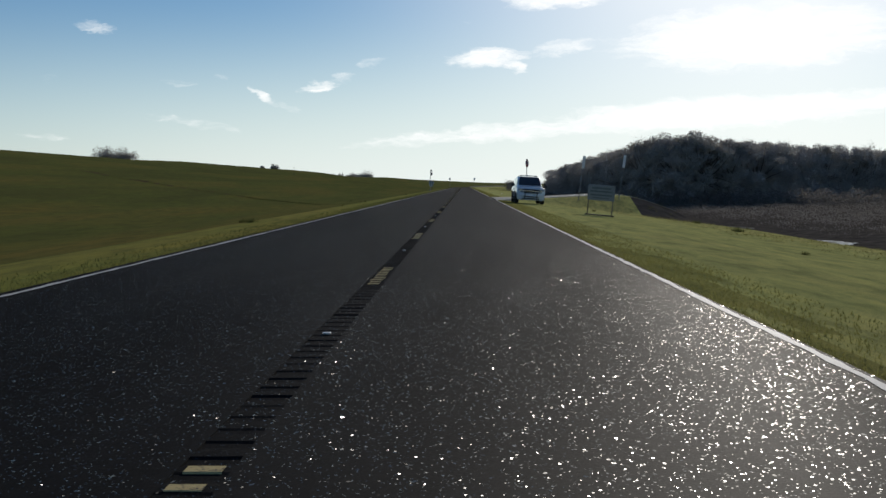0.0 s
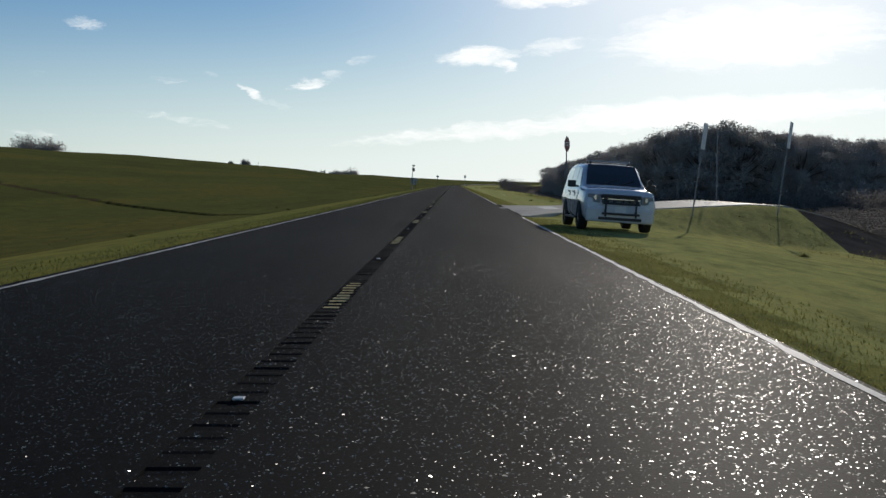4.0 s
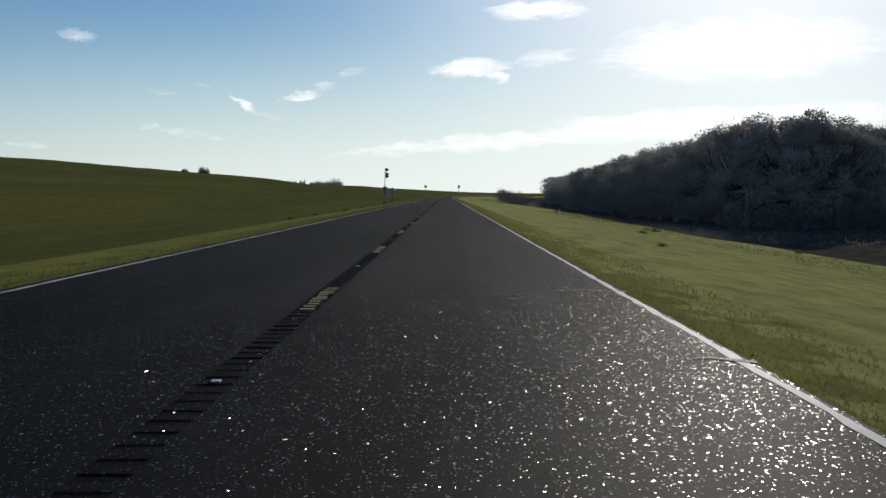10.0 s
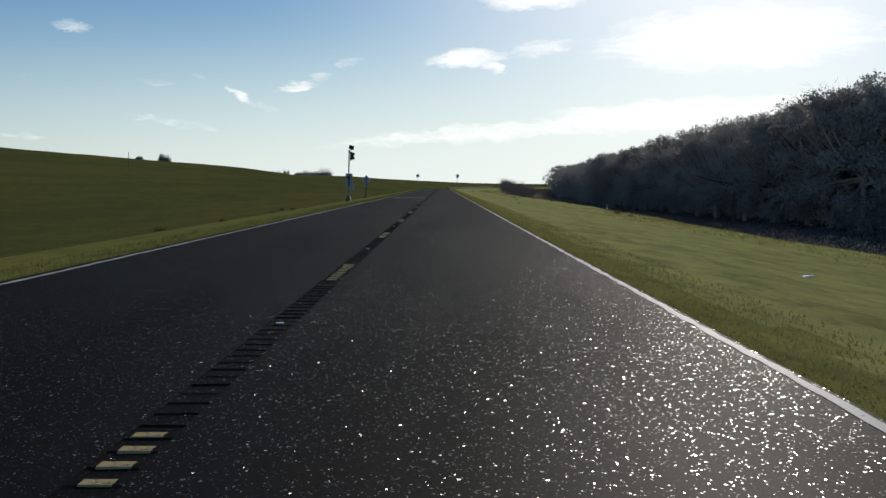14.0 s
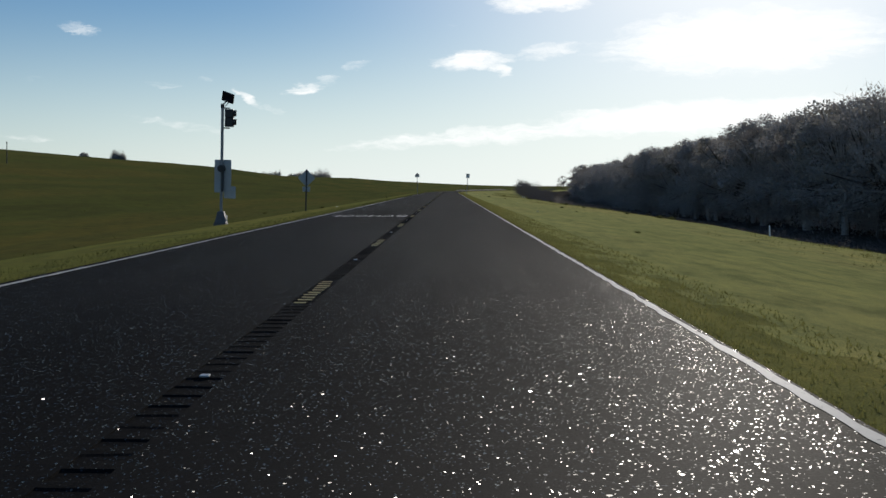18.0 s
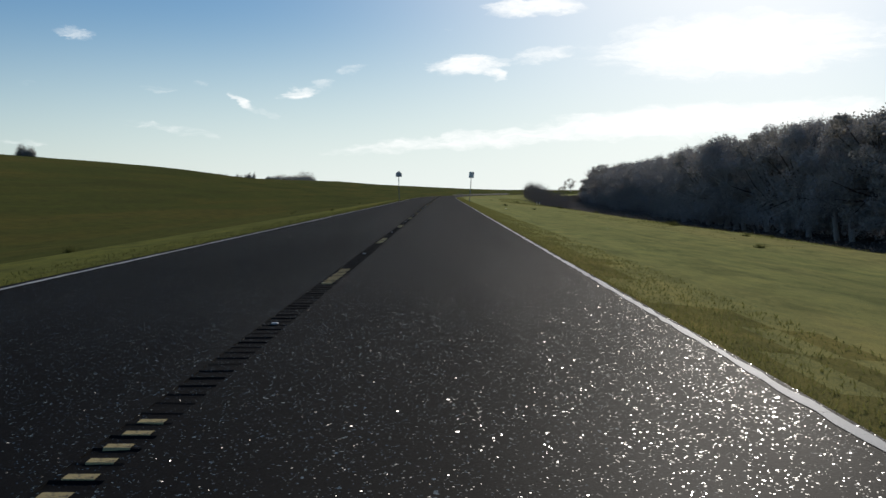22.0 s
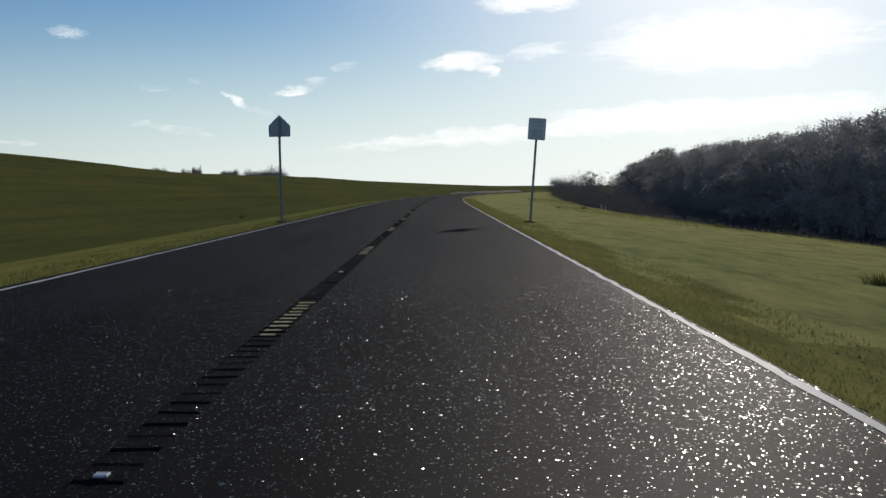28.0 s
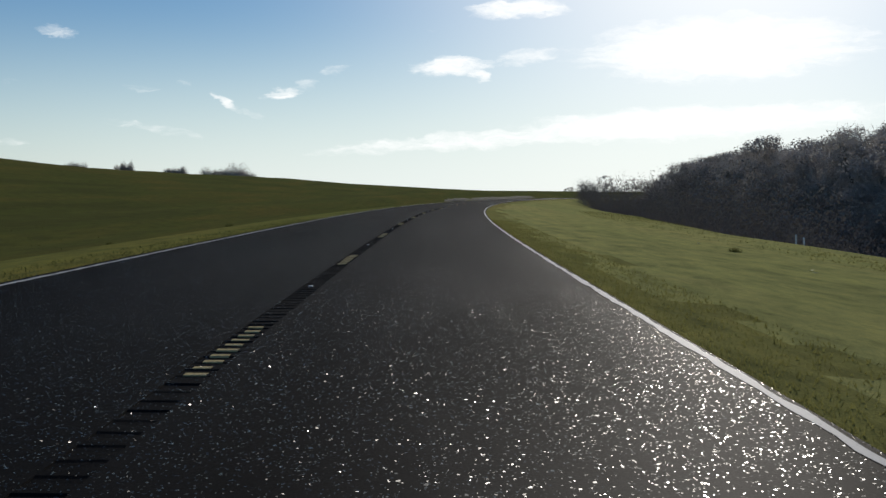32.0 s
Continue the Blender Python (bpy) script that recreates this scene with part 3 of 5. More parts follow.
# ---- road ----
ry = np.concatenate([np.arange(-60, 640, 4.0), np.arange(640, 1300, 10.0)])
RUM = 0.115
vs, fs = strip([EDGE_L, -RUM], ry, 0.0)
v2, f2 = strip([RUM, EDGE_R], ry, 0.0)
fs += [tuple(i + len(vs) for i in f) for f in f2]
vs += v2
# broken outer edges of the slab
for side, u in ((-1, EDGE_L), (1, EDGE_R)):
    yy = np.arange(-60, 640, 0.7)
    v3, f3 = strip([u, u + side * 0.03], yy, 0.0, 0.02, 5)
    v3 = [(x, y, z - (0.0 if i % 2 == 0 else 0.05)) for i, (x, y, z) in enumerate(v3)]
    v3 = [(cx(y) + u, y, z) if i % 2 == 0 else (x, y, z) for i, (x, y, z) in enumerate(v3)]
    fs += [tuple(i + len(vs) for i in (f if side > 0 else f[::-1])) for f in f3]
    vs += v3
road = new("road", mesh_from("road", vs, fs, M_ASPHALT))
tagged(road, "two-lane dark grey asphalt road with glittering coarse aggregate", "road", kind="structure")

# rumble strip milled along the middle: flat, wall, groove, wall
PITCH, GROOVE, DEEP = 0.3048, 0.15, 0.009
milled = random.Random(3)
vs, fs = [], []
for j in range(int(700 / PITCH)):
    y0 = -60 + j * PITCH
    e0, e1 = milled.uniform(-0.018, 0.018), milled.uniform(-0.018, 0.018)
    deep = DEEP * milled.uniform(0.55, 1.15)
    for dy, z in ((0.0, -deep), (GROOVE * 0.5, -deep * 1.3), (GROOVE, -deep), (GROOVE + 0.03, 0.0), (PITCH - 0.03, 0.0)):
        for u, e in ((-RUM, e0), (RUM, e1)):
            vs.append((cx(y0 + dy) + u, y0 + dy + e * (1 if dy < 0.2 else 0.3), z))
nrow = len(vs) // 2
fs = [(2 * i, 2 * i + 1, 2 * i + 3, 2 * i + 2) for i in range(nrow - 1)]
# end walls close the grooves against the lanes
for side in (0, 1):
    base = len(vs)
    for i in range(nrow):
        x, y, z = vs[2 * i + side]
        vs.append((x, y, 0.0))
    fs += [(2 * i + side, 2 * i + 2 + side, base + i + 1, base + i) for i in range(nrow - 1)]
y_end = vs[2 * nrow - 1][1]
v4, f4 = strip([-RUM, RUM], np.arange(y_end, 1300, 10.0), 0.0)
fs += [tuple(i + len(vs) for i in f) for f in f4]
vs += v4
rumble = new("rumble_strip", mesh_from("rumble_strip", vs, fs, M_RUMBLE))
tagged(rumble, "dark milled rumble strip along the road's centre", "rumble strip", kind="structure")

# edge lines
LINE_L, LINE_R = -3.81, 3.50
def edge_line(name, u, y0, y1, seed):
    w = 0.036
    yy = np.arange(y0, y1, 0.35 if y1 < 700 else 0.5)
    v, f = strip([u - w, u + w], yy, 0.004, 0.016, seed)
    ob = new(name, mesh_from(name, v, f, M_WHITE_LINE))
    return tagged(ob, "worn white painted edge line on asphalt", "road marking", kind="structure")


edge_line("edge_line_left", LINE_L, -60, 640, 1)
edge_line("edge_line_left_far", LINE_L, 640, 1100, 1)
edge_line("edge_line_right", LINE_R, -60, 80.0, 2)
edge_line("edge_line_right_middle", LINE_R, 104.4, 640, 3)
edge_line("edge_line_right_far", LINE_R, 640, 1100, 3)

# yellow dashes, cut by the grooves, 10 ft long every 40 ft, and a reflector in each gap
DASH, CYCLE = 3.048, 12.192
def bar_mesh(w, d):
    v = [(-w, 0, 0.004), (w, 0, 0.004), (w, d, 0.004), (-w, d, 0.004), (-w, -0.02, -0.010), (w, -0.02, -0.010), (w, d + 0.02, -0.010), (-w, d + 0.02, -0.010)]
    return mesh_from("paint_bar", v, [(0, 1, 2, 3), (0, 4, 5, 1), (3, 2, 6, 7)], M_YELLOW)


bars = [bar_mesh(0.062 + 0.006 * i, 0.085 + 0.006 * i) for i in range(4)]
rnd = random.Random(4)
far_v, far_f = [], []
for k in range(-5, 90):
    y0 = k * CYCLE
    if k <= 52:
        dash = thing("centre_dash", "worn yellow centre-line dash cut by rumble grooves", "road marking", pose(float(cx(y0)), y0, 0), "centre-line dashes")
        j0 = round((y0 + 60) / PITCH)
        for j in range(10):
            yb = -60 + (j0 + j) * PITCH + GROOVE + 0.03
            bar = new("paint_bar", rnd.choice(bars))
            bar.parent = dash
            bar.location = (float(cx(yb) - cx(y0)) + rnd.uniform(-0.012, 0.012), yb - y0, 0.0)
    else:
        v, f = strip([-0.065, 0.065], [y0, y0 + 1.5, y0 + DASH], 0.004)
        far_f += [tuple(i + len(far_v) for i in q) for q in f]
        far_v += v
ob = new("far_centre_dashes", mesh_from("far_centre_dashes", far_v, far_f, M_YELLOW))
tagged(ob, "distant yellow centre-line dashes", "road marking", kind="stuff")

stud = thing("road_stud", "small white raised reflector on the centre line", "reflector", pose(0, 7.6, 0), "centre-line reflectors")
bm = B()
add_box(bm, 0, 0, 0.006, 0.06, 0.07, 0.013, 0.004)
part("housing", bm, M_ALU, stud, "dull grey housing")
bm = B()
add_box(bm, 0, -0.034, 0.008, 0.045, 0.010, 0.007, 0.002, Matrix.Rotation(radians(-35), 4, "X"))
part("lens", bm, M_REFLECT, stud, "white reflective lens")
for k in range(-4, 50):
    if k:
        copy_thing(stud, pose(float(cx(k * CYCLE + 7.6)) - 0.01, k * CYCLE + 7.6, 0))

# cracks that run in from the edge
rs_ = np.random.RandomState(12)
for x0, y0, wide in ((2.75, 124.6, 0.042), (3.15, 118.4, 0.085)):
    vs = []
    for i in range(15):
        t = i / 14
        yc = y0 + 0.10 * math.sin(t * 5) + rs_.uniform(-0.03, 0.03)
        wd = 0.012 + (wide - 0.012) * t
        vs += [(x0 + (3.6 - x0) * t, yc - wd, 0.007), (x0 + (3.6 - x0) * t, yc + wd, 0.007)]
    fs = [(2 * i, 2 * i + 2, 2 * i + 3, 2 * i + 1) for i in range(14)]
    crack = new("road_crack", mesh_from("road_crack", vs, fs, M_TYRE))
    tagged(crack, "dark open crack across the edge of the asphalt", "crack", kind="structure")

# side road of concrete slabs
def drive_z(x):
    return float(np.interp(x, DRIVE[:, 0], DRIVE[:, 1]))


def near_edge(x):
    return float(np.interp(x, [3.69, 4.05, 4.5, 5.4, 6.6, 8.0], [82.0, 82.05, 84.1, 86.0, 86.45, 86.6]))


def far_edge(x):
    return float(np.interp(x, [3.69, 4.05, 4.45, 5.0, 5.5, 6.5, 8.0, 12.0], [103.7, 102.9, 102.0, 101.3, 100.7, 99.9, 99.2, 99.0]))


pavement = thing("pavement", "pale concrete side road joining the asphalt", "side road", pose(0, 0, 0), kind="structure")
cols = [3.605, 6.4, 9.4, 12.4, 15.4, 18.4, 20.4]
slab_rnd = random.Random(8)
for a, b in zip(cols, cols[1:]):
    for r in range(3):
        bm = B()
        n_ = 9
        rows_ = []
        for i in range(n_ + 1):
            x = a + 0.004 + (b - a - 0.008) * i / n_
            lo, hi = near_edge(x), far_edge(x)
            q0, q1 = lo + (hi - lo) * r / 3 + 0.004, lo + (hi - lo) * (r + 1) / 3 - 0.004
            rows_.append([bm.verts.new((x, q, drive_z(x) + dz)) for q in (q0, q1) for dz in (-0.14, 0.0)])
        for p, q in zip(rows_, rows_[1:]):
            bm.faces.new((p[1], q[1], q[3], p[3]))
            bm.faces.new((p[0], q[0], q[1], p[1]))
            bm.faces.new((p[2], p[3], q[3], q[2]))
        for p in (rows_[0], rows_[-1]):
            bm.faces.new((p[0], p[1], p[3], p[2]))
        bmesh.ops.recalc_face_normals(bm, faces=bm.faces[:])
        bm.normal_update()
        if max(bm.faces, key=lambda f: f.calc_area()).normal.z < 0:
            bmesh.ops.reverse_faces(bm, faces=bm.faces[:])
        slab = part("slab", bm, M_CONCRETE, pavement)
        slab.location.z = slab_rnd.uniform(-0.004, 0.004)

# tongue of concrete that runs out over the asphalt
bm = B()
tongue = [(3.70, 94.0), (3.44, 94.5), (3.30, 95.3), (3.36, 95.9), (3.52, 96.5), (3.70, 96.7)]
top = [bm.verts.new((x, y, 0.010)) for x, y in tongue]
low = [bm.verts.new((x, y, -0.01)) for x, y in tongue]
bm.faces.new(top[::-1])
for k in range(len(tongue)):
    n_ = (k + 1) % len(tongue)
    bm.faces.new((top[k], top[n_], low[n_], low[k]))
bmesh.ops.recalc_face_normals(bm, faces=bm.faces[:])
part("tongue", bm, M_CONCRETE, pavement)

# dark ragged strip along the joint between asphalt and concrete
yy = np.arange(82.2, 103.4, 0.3)
rs = np.random.RandomState(15)
vs = []
for y in yy:
    w = 0.5 if 94.0 < y < 96.6 else 1.0
    vs += [(3.565 + (1 - w) * 0.04 + rs.uniform(-0.02, 0.02), y, 0.005), (3.63 + rs.uniform(-0.012, 0.02), y, 0.005)]
fs = [(2 * i, 2 * i + 1, 2 * i + 3, 2 * i + 2) for i in range(len(yy) - 1)]
joint = new("pavement_joint", mesh_from("pavement_joint", vs, fs, dull("tar_joint", (0.022, 0.020, 0.018), 0.9, 0, 0.3, 8)))
tagged(joint, "dark ragged strip along the joint of asphalt and concrete", "joint", kind="structure")

# pale repaired places on the concrete
M_PATCH = dull("pale_mortar", (0.70, 0.67, 0.60), 0.5, 0, 0.12, 5)
M_PATCH.node_tree.nodes["Principled BSDF"].inputs["Specular IOR Level"].default_value = 0.007
for px_, py_, wx, wy in ((5.58, 94.7, 0.36, 3.3), (3.93, 85.2, 0.08, 0.14)):
    bm = B()
    ring = [(px_ + wx * (1 + 0.12 * math.sin(3 * a + px_)) * math.copysign(abs(math.cos(a)) ** 0.3, math.cos(a)), py_ + wy * (1 + 0.1 * math.cos(2 * a + py_)) * math.copysign(abs(math.sin(a)) ** 0.3, math.sin(a))) for a in (2 * math.pi * k / 20 for k in range(20))]
    top = [bm.verts.new((x, y, drive_z(x) + 0.0075)) for x, y in ring]
    low = [bm.verts.new((x, y, drive_z(x) - 0.01)) for x, y in ring]
    bm.faces.new(top)
    for k in range(20):
        bm.faces.new((low[k], low[(k + 1) % 20], top[(k + 1) % 20], top[k]))
    part("repair_patch", bm, M_PATCH, pavement, "pale mortar patch")

# SCHOOL in tall letters, to be read by oncoming drivers
word = thing("school_marking", "worn white painted word SCHOOL across the oncoming lane", "road marking", pose(-0.22, 283.3, 0.005, 0, 0, 180))
xoff = 0.0
for ch in "SCHOOL":
    cu = bpy.data.curves.new("letter", "FONT")
    cu.body, cu.size, cu.resolution_u, cu.offset = ch, 1.0, 6, 0.006
    tmp = new("letter_tmp", cu)
    dg = bpy.context.evaluated_depsgraph_get()
    me = bpy.data.meshes.new_from_object(tmp.evaluated_get(dg))
    bpy.data.objects.remove(tmp)
    co_ = np.array([v.co[:] for v in me.vertices])
    x0, x1, y0, y1 = co_[:, 0].min(), co_[:, 0].max(), co_[:, 1].min(), co_[:, 1].max()
    for v in me.vertices:
        v.co = ((v.co.x - x0) / (x1 - x0) * 0.44, (v.co.y - y0) / (y1 - y0) * 2.75, 0)
    me.materials.clear()
    me.materials.append(M_WHITE_LINE)
    ob = new("letter", me)
    ob.parent = word
    ob.location.x = xoff
    xoff += 0.55


# ---- signs ----
def gz(x, y):
    return float(height(x, y))


def u_post(parent, h, depth=0.25, w=0.055, mat=None, name="post"):
    """A rolled steel U-channel post."""
    bm = B()
    mid = (h - depth) / 2
    add_box(bm, 0, 0.012, mid, w, 0.006, h + depth, 0.001)
    for s in (-1, 1):
        add_box(bm, s * w * 0.45, -0.004, mid, 0.006, 0.034, h + depth, 0.001)
        add_box(bm, s * w * 0.62, -0.02, mid, 0.02, 0.006, h + depth, 0.001)
    return part(name, bm, mat or M_GALV, parent)


def bolts(parent, zs, y):
    for z in zs:
        bm = B()
        add_rod(bm, (0, y - 0.012, z), (0, y + 0.03, z), 0.010, None, 6)
        part("bolt", bm, M_GALV, parent)


def rounded(w, h, r, n=4):
    pts = []
    for cx_, cz_, a0 in ((w / 2 - r, h / 2 - r, 0), (-w / 2 + r, h / 2 - r, 90), (-w / 2 + r, -h / 2 + r, 180), (w / 2 - r, -h / 2 + r, 270)):
        for i in range(n + 1):
            a = radians(a0 + 90 * i / n)
            pts.append((cx_ + r * math.cos(a), cz_ + r * math.sin(a)))
    return pts


def soften(pts, r, n=3):
    """Rounds the corners of a convex outline."""
    out = []
    for i, p in enumerate(pts):
        a, b, c = Vector(pts[i - 1]), Vector(p), Vector(pts[(i + 1) % len(pts)])
        p0, p1 = b + (a - b).normalized() * r, b + (c - b).normalized() * r
        for k in range(n + 1):
            t = k / n
            out.append(tuple((1 - t) ** 2 * p0 + 2 * t * (1 - t) * b + t * t * p1))
    return out


def mound(parent, r=0.22):
    bm = B()
    bmesh.ops.create_icosphere(bm, subdivisions=2, radius=1, matrix=Matrix.Diagonal((r, r, 0.07, 1)))
    for v in bm.verts:
        v.co += noise.noise_vector(v.co * 9) * 0.03
    part("soil_collar", bm, M_SOIL, parent, "bare disturbed soil round the post")


# school pentagon seen from behind
y_, x_ = 462.5, -4.45
sign = thing("school_sign", "pentagon sign seen from behind, grey back on thin post", "road sign", pose(x_, y_, gz(x_, y_), 0, -0.8, 0))
u_post(sign, 3.88)
bm = B()
add_plate(bm, soften([(-0.40, 3.17), (0.40, 3.17), (0.40, 3.58), (0.0, 3.98), (-0.40, 3.58)], 0.035), 0.004, Matrix.Translation((0, 0.035, 0)))
part("sign_panel", bm, M_ALU, sign, "plain grey aluminium back of the panel")
bm = B()
add_plate(bm, soften([(-0.395, 3.175), (0.395, 3.175), (0.395, 3.577), (0.0, 3.973), (-0.395, 3.577)], 0.035), 0.002, Matrix.Translation((0, 0.040, 0)))
part("sheeting", bm, M_SIGN_YELLOW, sign, "yellow-green face turned away from the road ahead")
bm = B()
add_box(bm, 0, -0.02, 3.57, 0.07, 0.05, 0.62, 0.004)
part("bracket", bm, M_GALV, sign)
bolts(sign, (3.2, 3.7), 0.02)
mound(sign)

# speed-limit sign with a worn face towards the road
x_, y_ = 4.82, 463.2
sign = thing("speed_sign", "rectangular white road sign with shaded face on thin post", "road sign", pose(x_, y_, gz(x_, y_), 0, 4.3, 0))
u_post(sign, 3.66)
bm = B()
add_plate(bm, [(x, z + 3.52) for x, z in rounded(0.66, 0.82, 0.04)], 0.004, Matrix.Translation((0, -0.036, 0)))
panel = part("sign_panel", bm, M_SIGN_WHITE, sign, "white sheeting in its own shade")
bm = B()
for x, z, w, h in ((0, 3.87, 0.48, 0.020), (0, 3.17, 0.48, 0.020)):
    add_box(bm, x, -0.0395, z, w, 0.002, h)
for s in (-1, 1):
    add_box(bm, s * 0.30, -0.0395, 3.52, 0.012, 0.002, 0.70)
part("border", bm, plain("faded_border", (0.40, 0.41, 0.41), 0.5), panel)
bm = B()
for z, w, h in ((3.77, 0.40, 0.08), (3.65, 0.34, 0.08), (3.36, 0.38, 0.30)):
    add_box(bm, 0, -0.0395, z, w, 0.002, h)
part("lettering", bm, plain("faded_grey_print", (0.66, 0.67, 0.67), 0.5), panel, "faded writing that cannot be read")
bolts(sign, (3.2, 3.65), -0.02)
mound(sign)

# diamond warning sign with a plaque, from behind
x_, y_ = -7.31, 306.87
sign = thing("warning_sign", "diamond warning sign with small plaque, seen from behind", "road sign", pose(x_, y_, gz(x_, y_), 0, 1.6, 0))
u_post(sign, 2.55, mat=M_CARTRIM)
bm = B()
add_plate(bm, soften([(-0.54, 2.02), (0, 1.48), (0.54, 2.02), (0, 2.56)], 0.05), 0.004, Matrix.Translation((0, 0.035, 0)))
part("diamond_panel", bm, M_ALU, sign, "plain grey-blue metal back")
bm = B()
add_plate(bm, [(x, z + 1.34) for x, z in rounded(0.46, 0.30, 0.03)], 0.004, Matrix.Translation((0, 0.035, 0)))
part("plaque", bm, M_ALU, sign)
bolts(sign, (1.75, 2.3, 1.34), 0.02)

# stop sign that faces the side road
x_, y_ = 6.93, 100.8
sign = thing("stop_sign", "stop sign seen almost edge-on on a tall steel post", "stop sign", pose(x_, y_, gz(x_, y_) + 0.0, 0, 0.5, 63.5))
u_post(sign, 3.66)
octo = [(0.40 * math.cos(radians(22.5 + 45 * i)) , 3.24 + 0.40 * math.sin(radians(22.5 + 45 * i))) for i in range(8)]
bm = B()
add_plate(bm, octo, 0.004, Matrix.Translation((0, -0.036, 0)))
part("octagon_panel", bm, M_ALU, sign, "grey aluminium back")
bm = B()
add_plate(bm, [(x * 0.985, 3.24 + (z - 3.24) * 0.985) for x, z in octo], 0.002, Matrix.Translation((0, -0.0405, 0)))
part("face", bm, M_SIGN_RED, sign, "red face with a white word")
cu = bpy.data.curves.new("stop_word", "FONT")
cu.body, cu.size, cu.align_x, cu.align_y = "STOP", 0.30, "CENTER", "CENTER"
tmp = new("stop_tmp", cu)
me = bpy.data.meshes.new_from_object(tmp.evaluated_get(bpy.context.evaluated_depsgraph_get()))
bpy.data.objects.remove(tmp)
me.materials.clear()
me.materials.append(M_SIGN_WHITE)
ob = new("word", me)
ob.parent = sign
ob.matrix_basis = pose(0, -0.0435, 3.24, 90, 0, 0)
bolts(sign, (3.05, 3.45), -0.02)

# two more sign posts beside the side road, edge-on
for x_, y_ in ((10.25, 84.4), (13.5, 84.4)):
    sign = thing("leaning_sign", "narrow white sign almost edge-on on a leaning post", "road sign", pose(x_, y_, gz(x_, y_), 0, 7.5, 0) @ pose(0, 0, 0, 0, 0, 64), "leaning signs")
    u_post(sign, 3.35, 0.3, mat=M_GALV)
    bm = B()
    add_plate(bm, [(x, z + 3.08) for x, z in rounded(0.62, 1.0, 0.04)], 0.006, Matrix.Translation((0, -0.036, 0)))
    part("sign_panel", bm, M_SIGN_WHITE, sign)
    bolts(sign, (2.9, 3.3), -0.02)
x_, y_ = 14.0, 97.6
sign = thing("marker_post", "thin tall steel post with a small edge-on plate", "post", pose(x_, y_, drive_z(x_) - 0.02, 0, 1.5, 80))
u_post(sign, 3.5, 0.3, mat=M_GALV)
bm = B()
add_plate(bm, [(x, z + 3.2) for x, z in rounded(0.30, 0.46, 0.03)], 0.005, Matrix.Translation((0, -0.036, 0)))
part("sign_panel", bm, M_SIGN_WHITE, sign)

# low notice board on two posts
x_, y_ = 7.75, 46.4
board = thing("notice_board", "low weathered grey notice board on two thin posts", "notice board", pose(x_, y_, gz(x_, y_), 0, 5.0, -6))
for s in (-1, 1):
    bm = B()
    add_box(bm, s * 0.60, 0, 0.72, 0.06, 0.06, 1.60, 0.006)
    part("post", bm, M_WOOD, board)
bm = B()
add_box(bm, 0, -0.045, 1.13, 1.32, 0.025, 0.74, 0.006)
panel = part("panel", bm, plain("weathered_board", (0.24, 0.25, 0.255), 0.7, 0, 0.15, 3), board, "weathered pale grey panel in shade")
bm = B()
for i, (z, w, h) in enumerate(((1.36, 0.95, 0.09), (1.20, 1.12, 0.08), (1.02, 1.05, 0.08), (0.88, 0.8, 0.05))):
    add_box(bm, 0, -0.0595, z, w, 0.003, h)
part("lettering", bm, plain("faded_green_print", (0.12, 0.15, 0.15), 0.6), panel, "faded lines of writing that cannot be read")
bm = B()
add_box(bm, 0, 0, 0.035, 1.46, 0.08, 0.07, 0.008)
part("ground_rail", bm, M_WOOD, board)
bm = B()
add_box(bm, 0, 0, 1.515, 1.34, 0.07, 0.03, 0.006)
part("cap", bm, M_GALV, board)

# flashing school beacon on a pole with solar panel
x_, y_ = -7.05, 277.48
beacon = thing("school_beacon", "tall grey beacon pole with solar panel, dark signal head and sign", "traffic beacon", pose(x_, y_, gz(x_, y_), 0, 1.3, 0))
bm = B()
for s0, s1, z0, z1 in ((0.25, 0.24, -0.1, 0.08), (0.22, 0.12, 0.08, 0.50)):
    bmesh.ops.create_cone(bm, cap_ends=True, segments=4, radius1=s0 * 1.35, radius2=s1 * 1.35, depth=z1 - z0, matrix=Matrix.Translation((0, 0, (z0 + z1) / 2)) @ Matrix.Rotation(radians(45), 4, "Z"))
part("base", bm, M_BASE, beacon, "square tapered cast metal base")
bm = B()
add_box(bm, 0.21, 0.0, 0.25, 0.02, 0.16, 0.22, 0.004)
part("base_door", bm, M_ALU, beacon)
bm = B()
add_rod(bm, (0, 0, 0.45), (0, 0, 4.45), 0.057, 0.055, 16)
pole = part("pole", bm, M_GALV, beacon, smooth=False)
bm = B()
add_rod(bm, (0, 0, 4.36), (0, 0, 4.52), 0.068, 0.068, 16)
part("pole_cap", bm, M_DARK, beacon)
bm = B()
add_rod(bm, (0, 0, 4.45), (0.16, 0.02, 4.66), 0.024, None, 8)
add_rod(bm, (0.1, 0, 4.42), (0.22, 0.0, 4.56), 0.014, None, 8)
part("panel_arm", bm, M_DARK, beacon)
bm = B()
add_box(bm, 0.19, 0.05, 4.76, 0.46, 0.42, 0.07, 0.008, Matrix.Rotation(radians(-18), 4, "Z") @ Matrix.Rotation(radians(-52), 4, "X") @ Matrix.Rotation(radians(24), 4, "Z"))
solar = part("solar_panel", bm, M_DARK, beacon, "black framed solar panel tilted to the sun")
bm = B()
add_box(bm, 0.19, 0.05, 4.76, 0.41, 0.37, 0.078, 0.003, Matrix.Rotation(radians(-18), 4, "Z") @ Matrix.Rotation(radians(-52), 4, "X") @ Matrix.Rotation(radians(24), 4, "Z"))
part("solar_cells", bm, M_PANEL, solar)
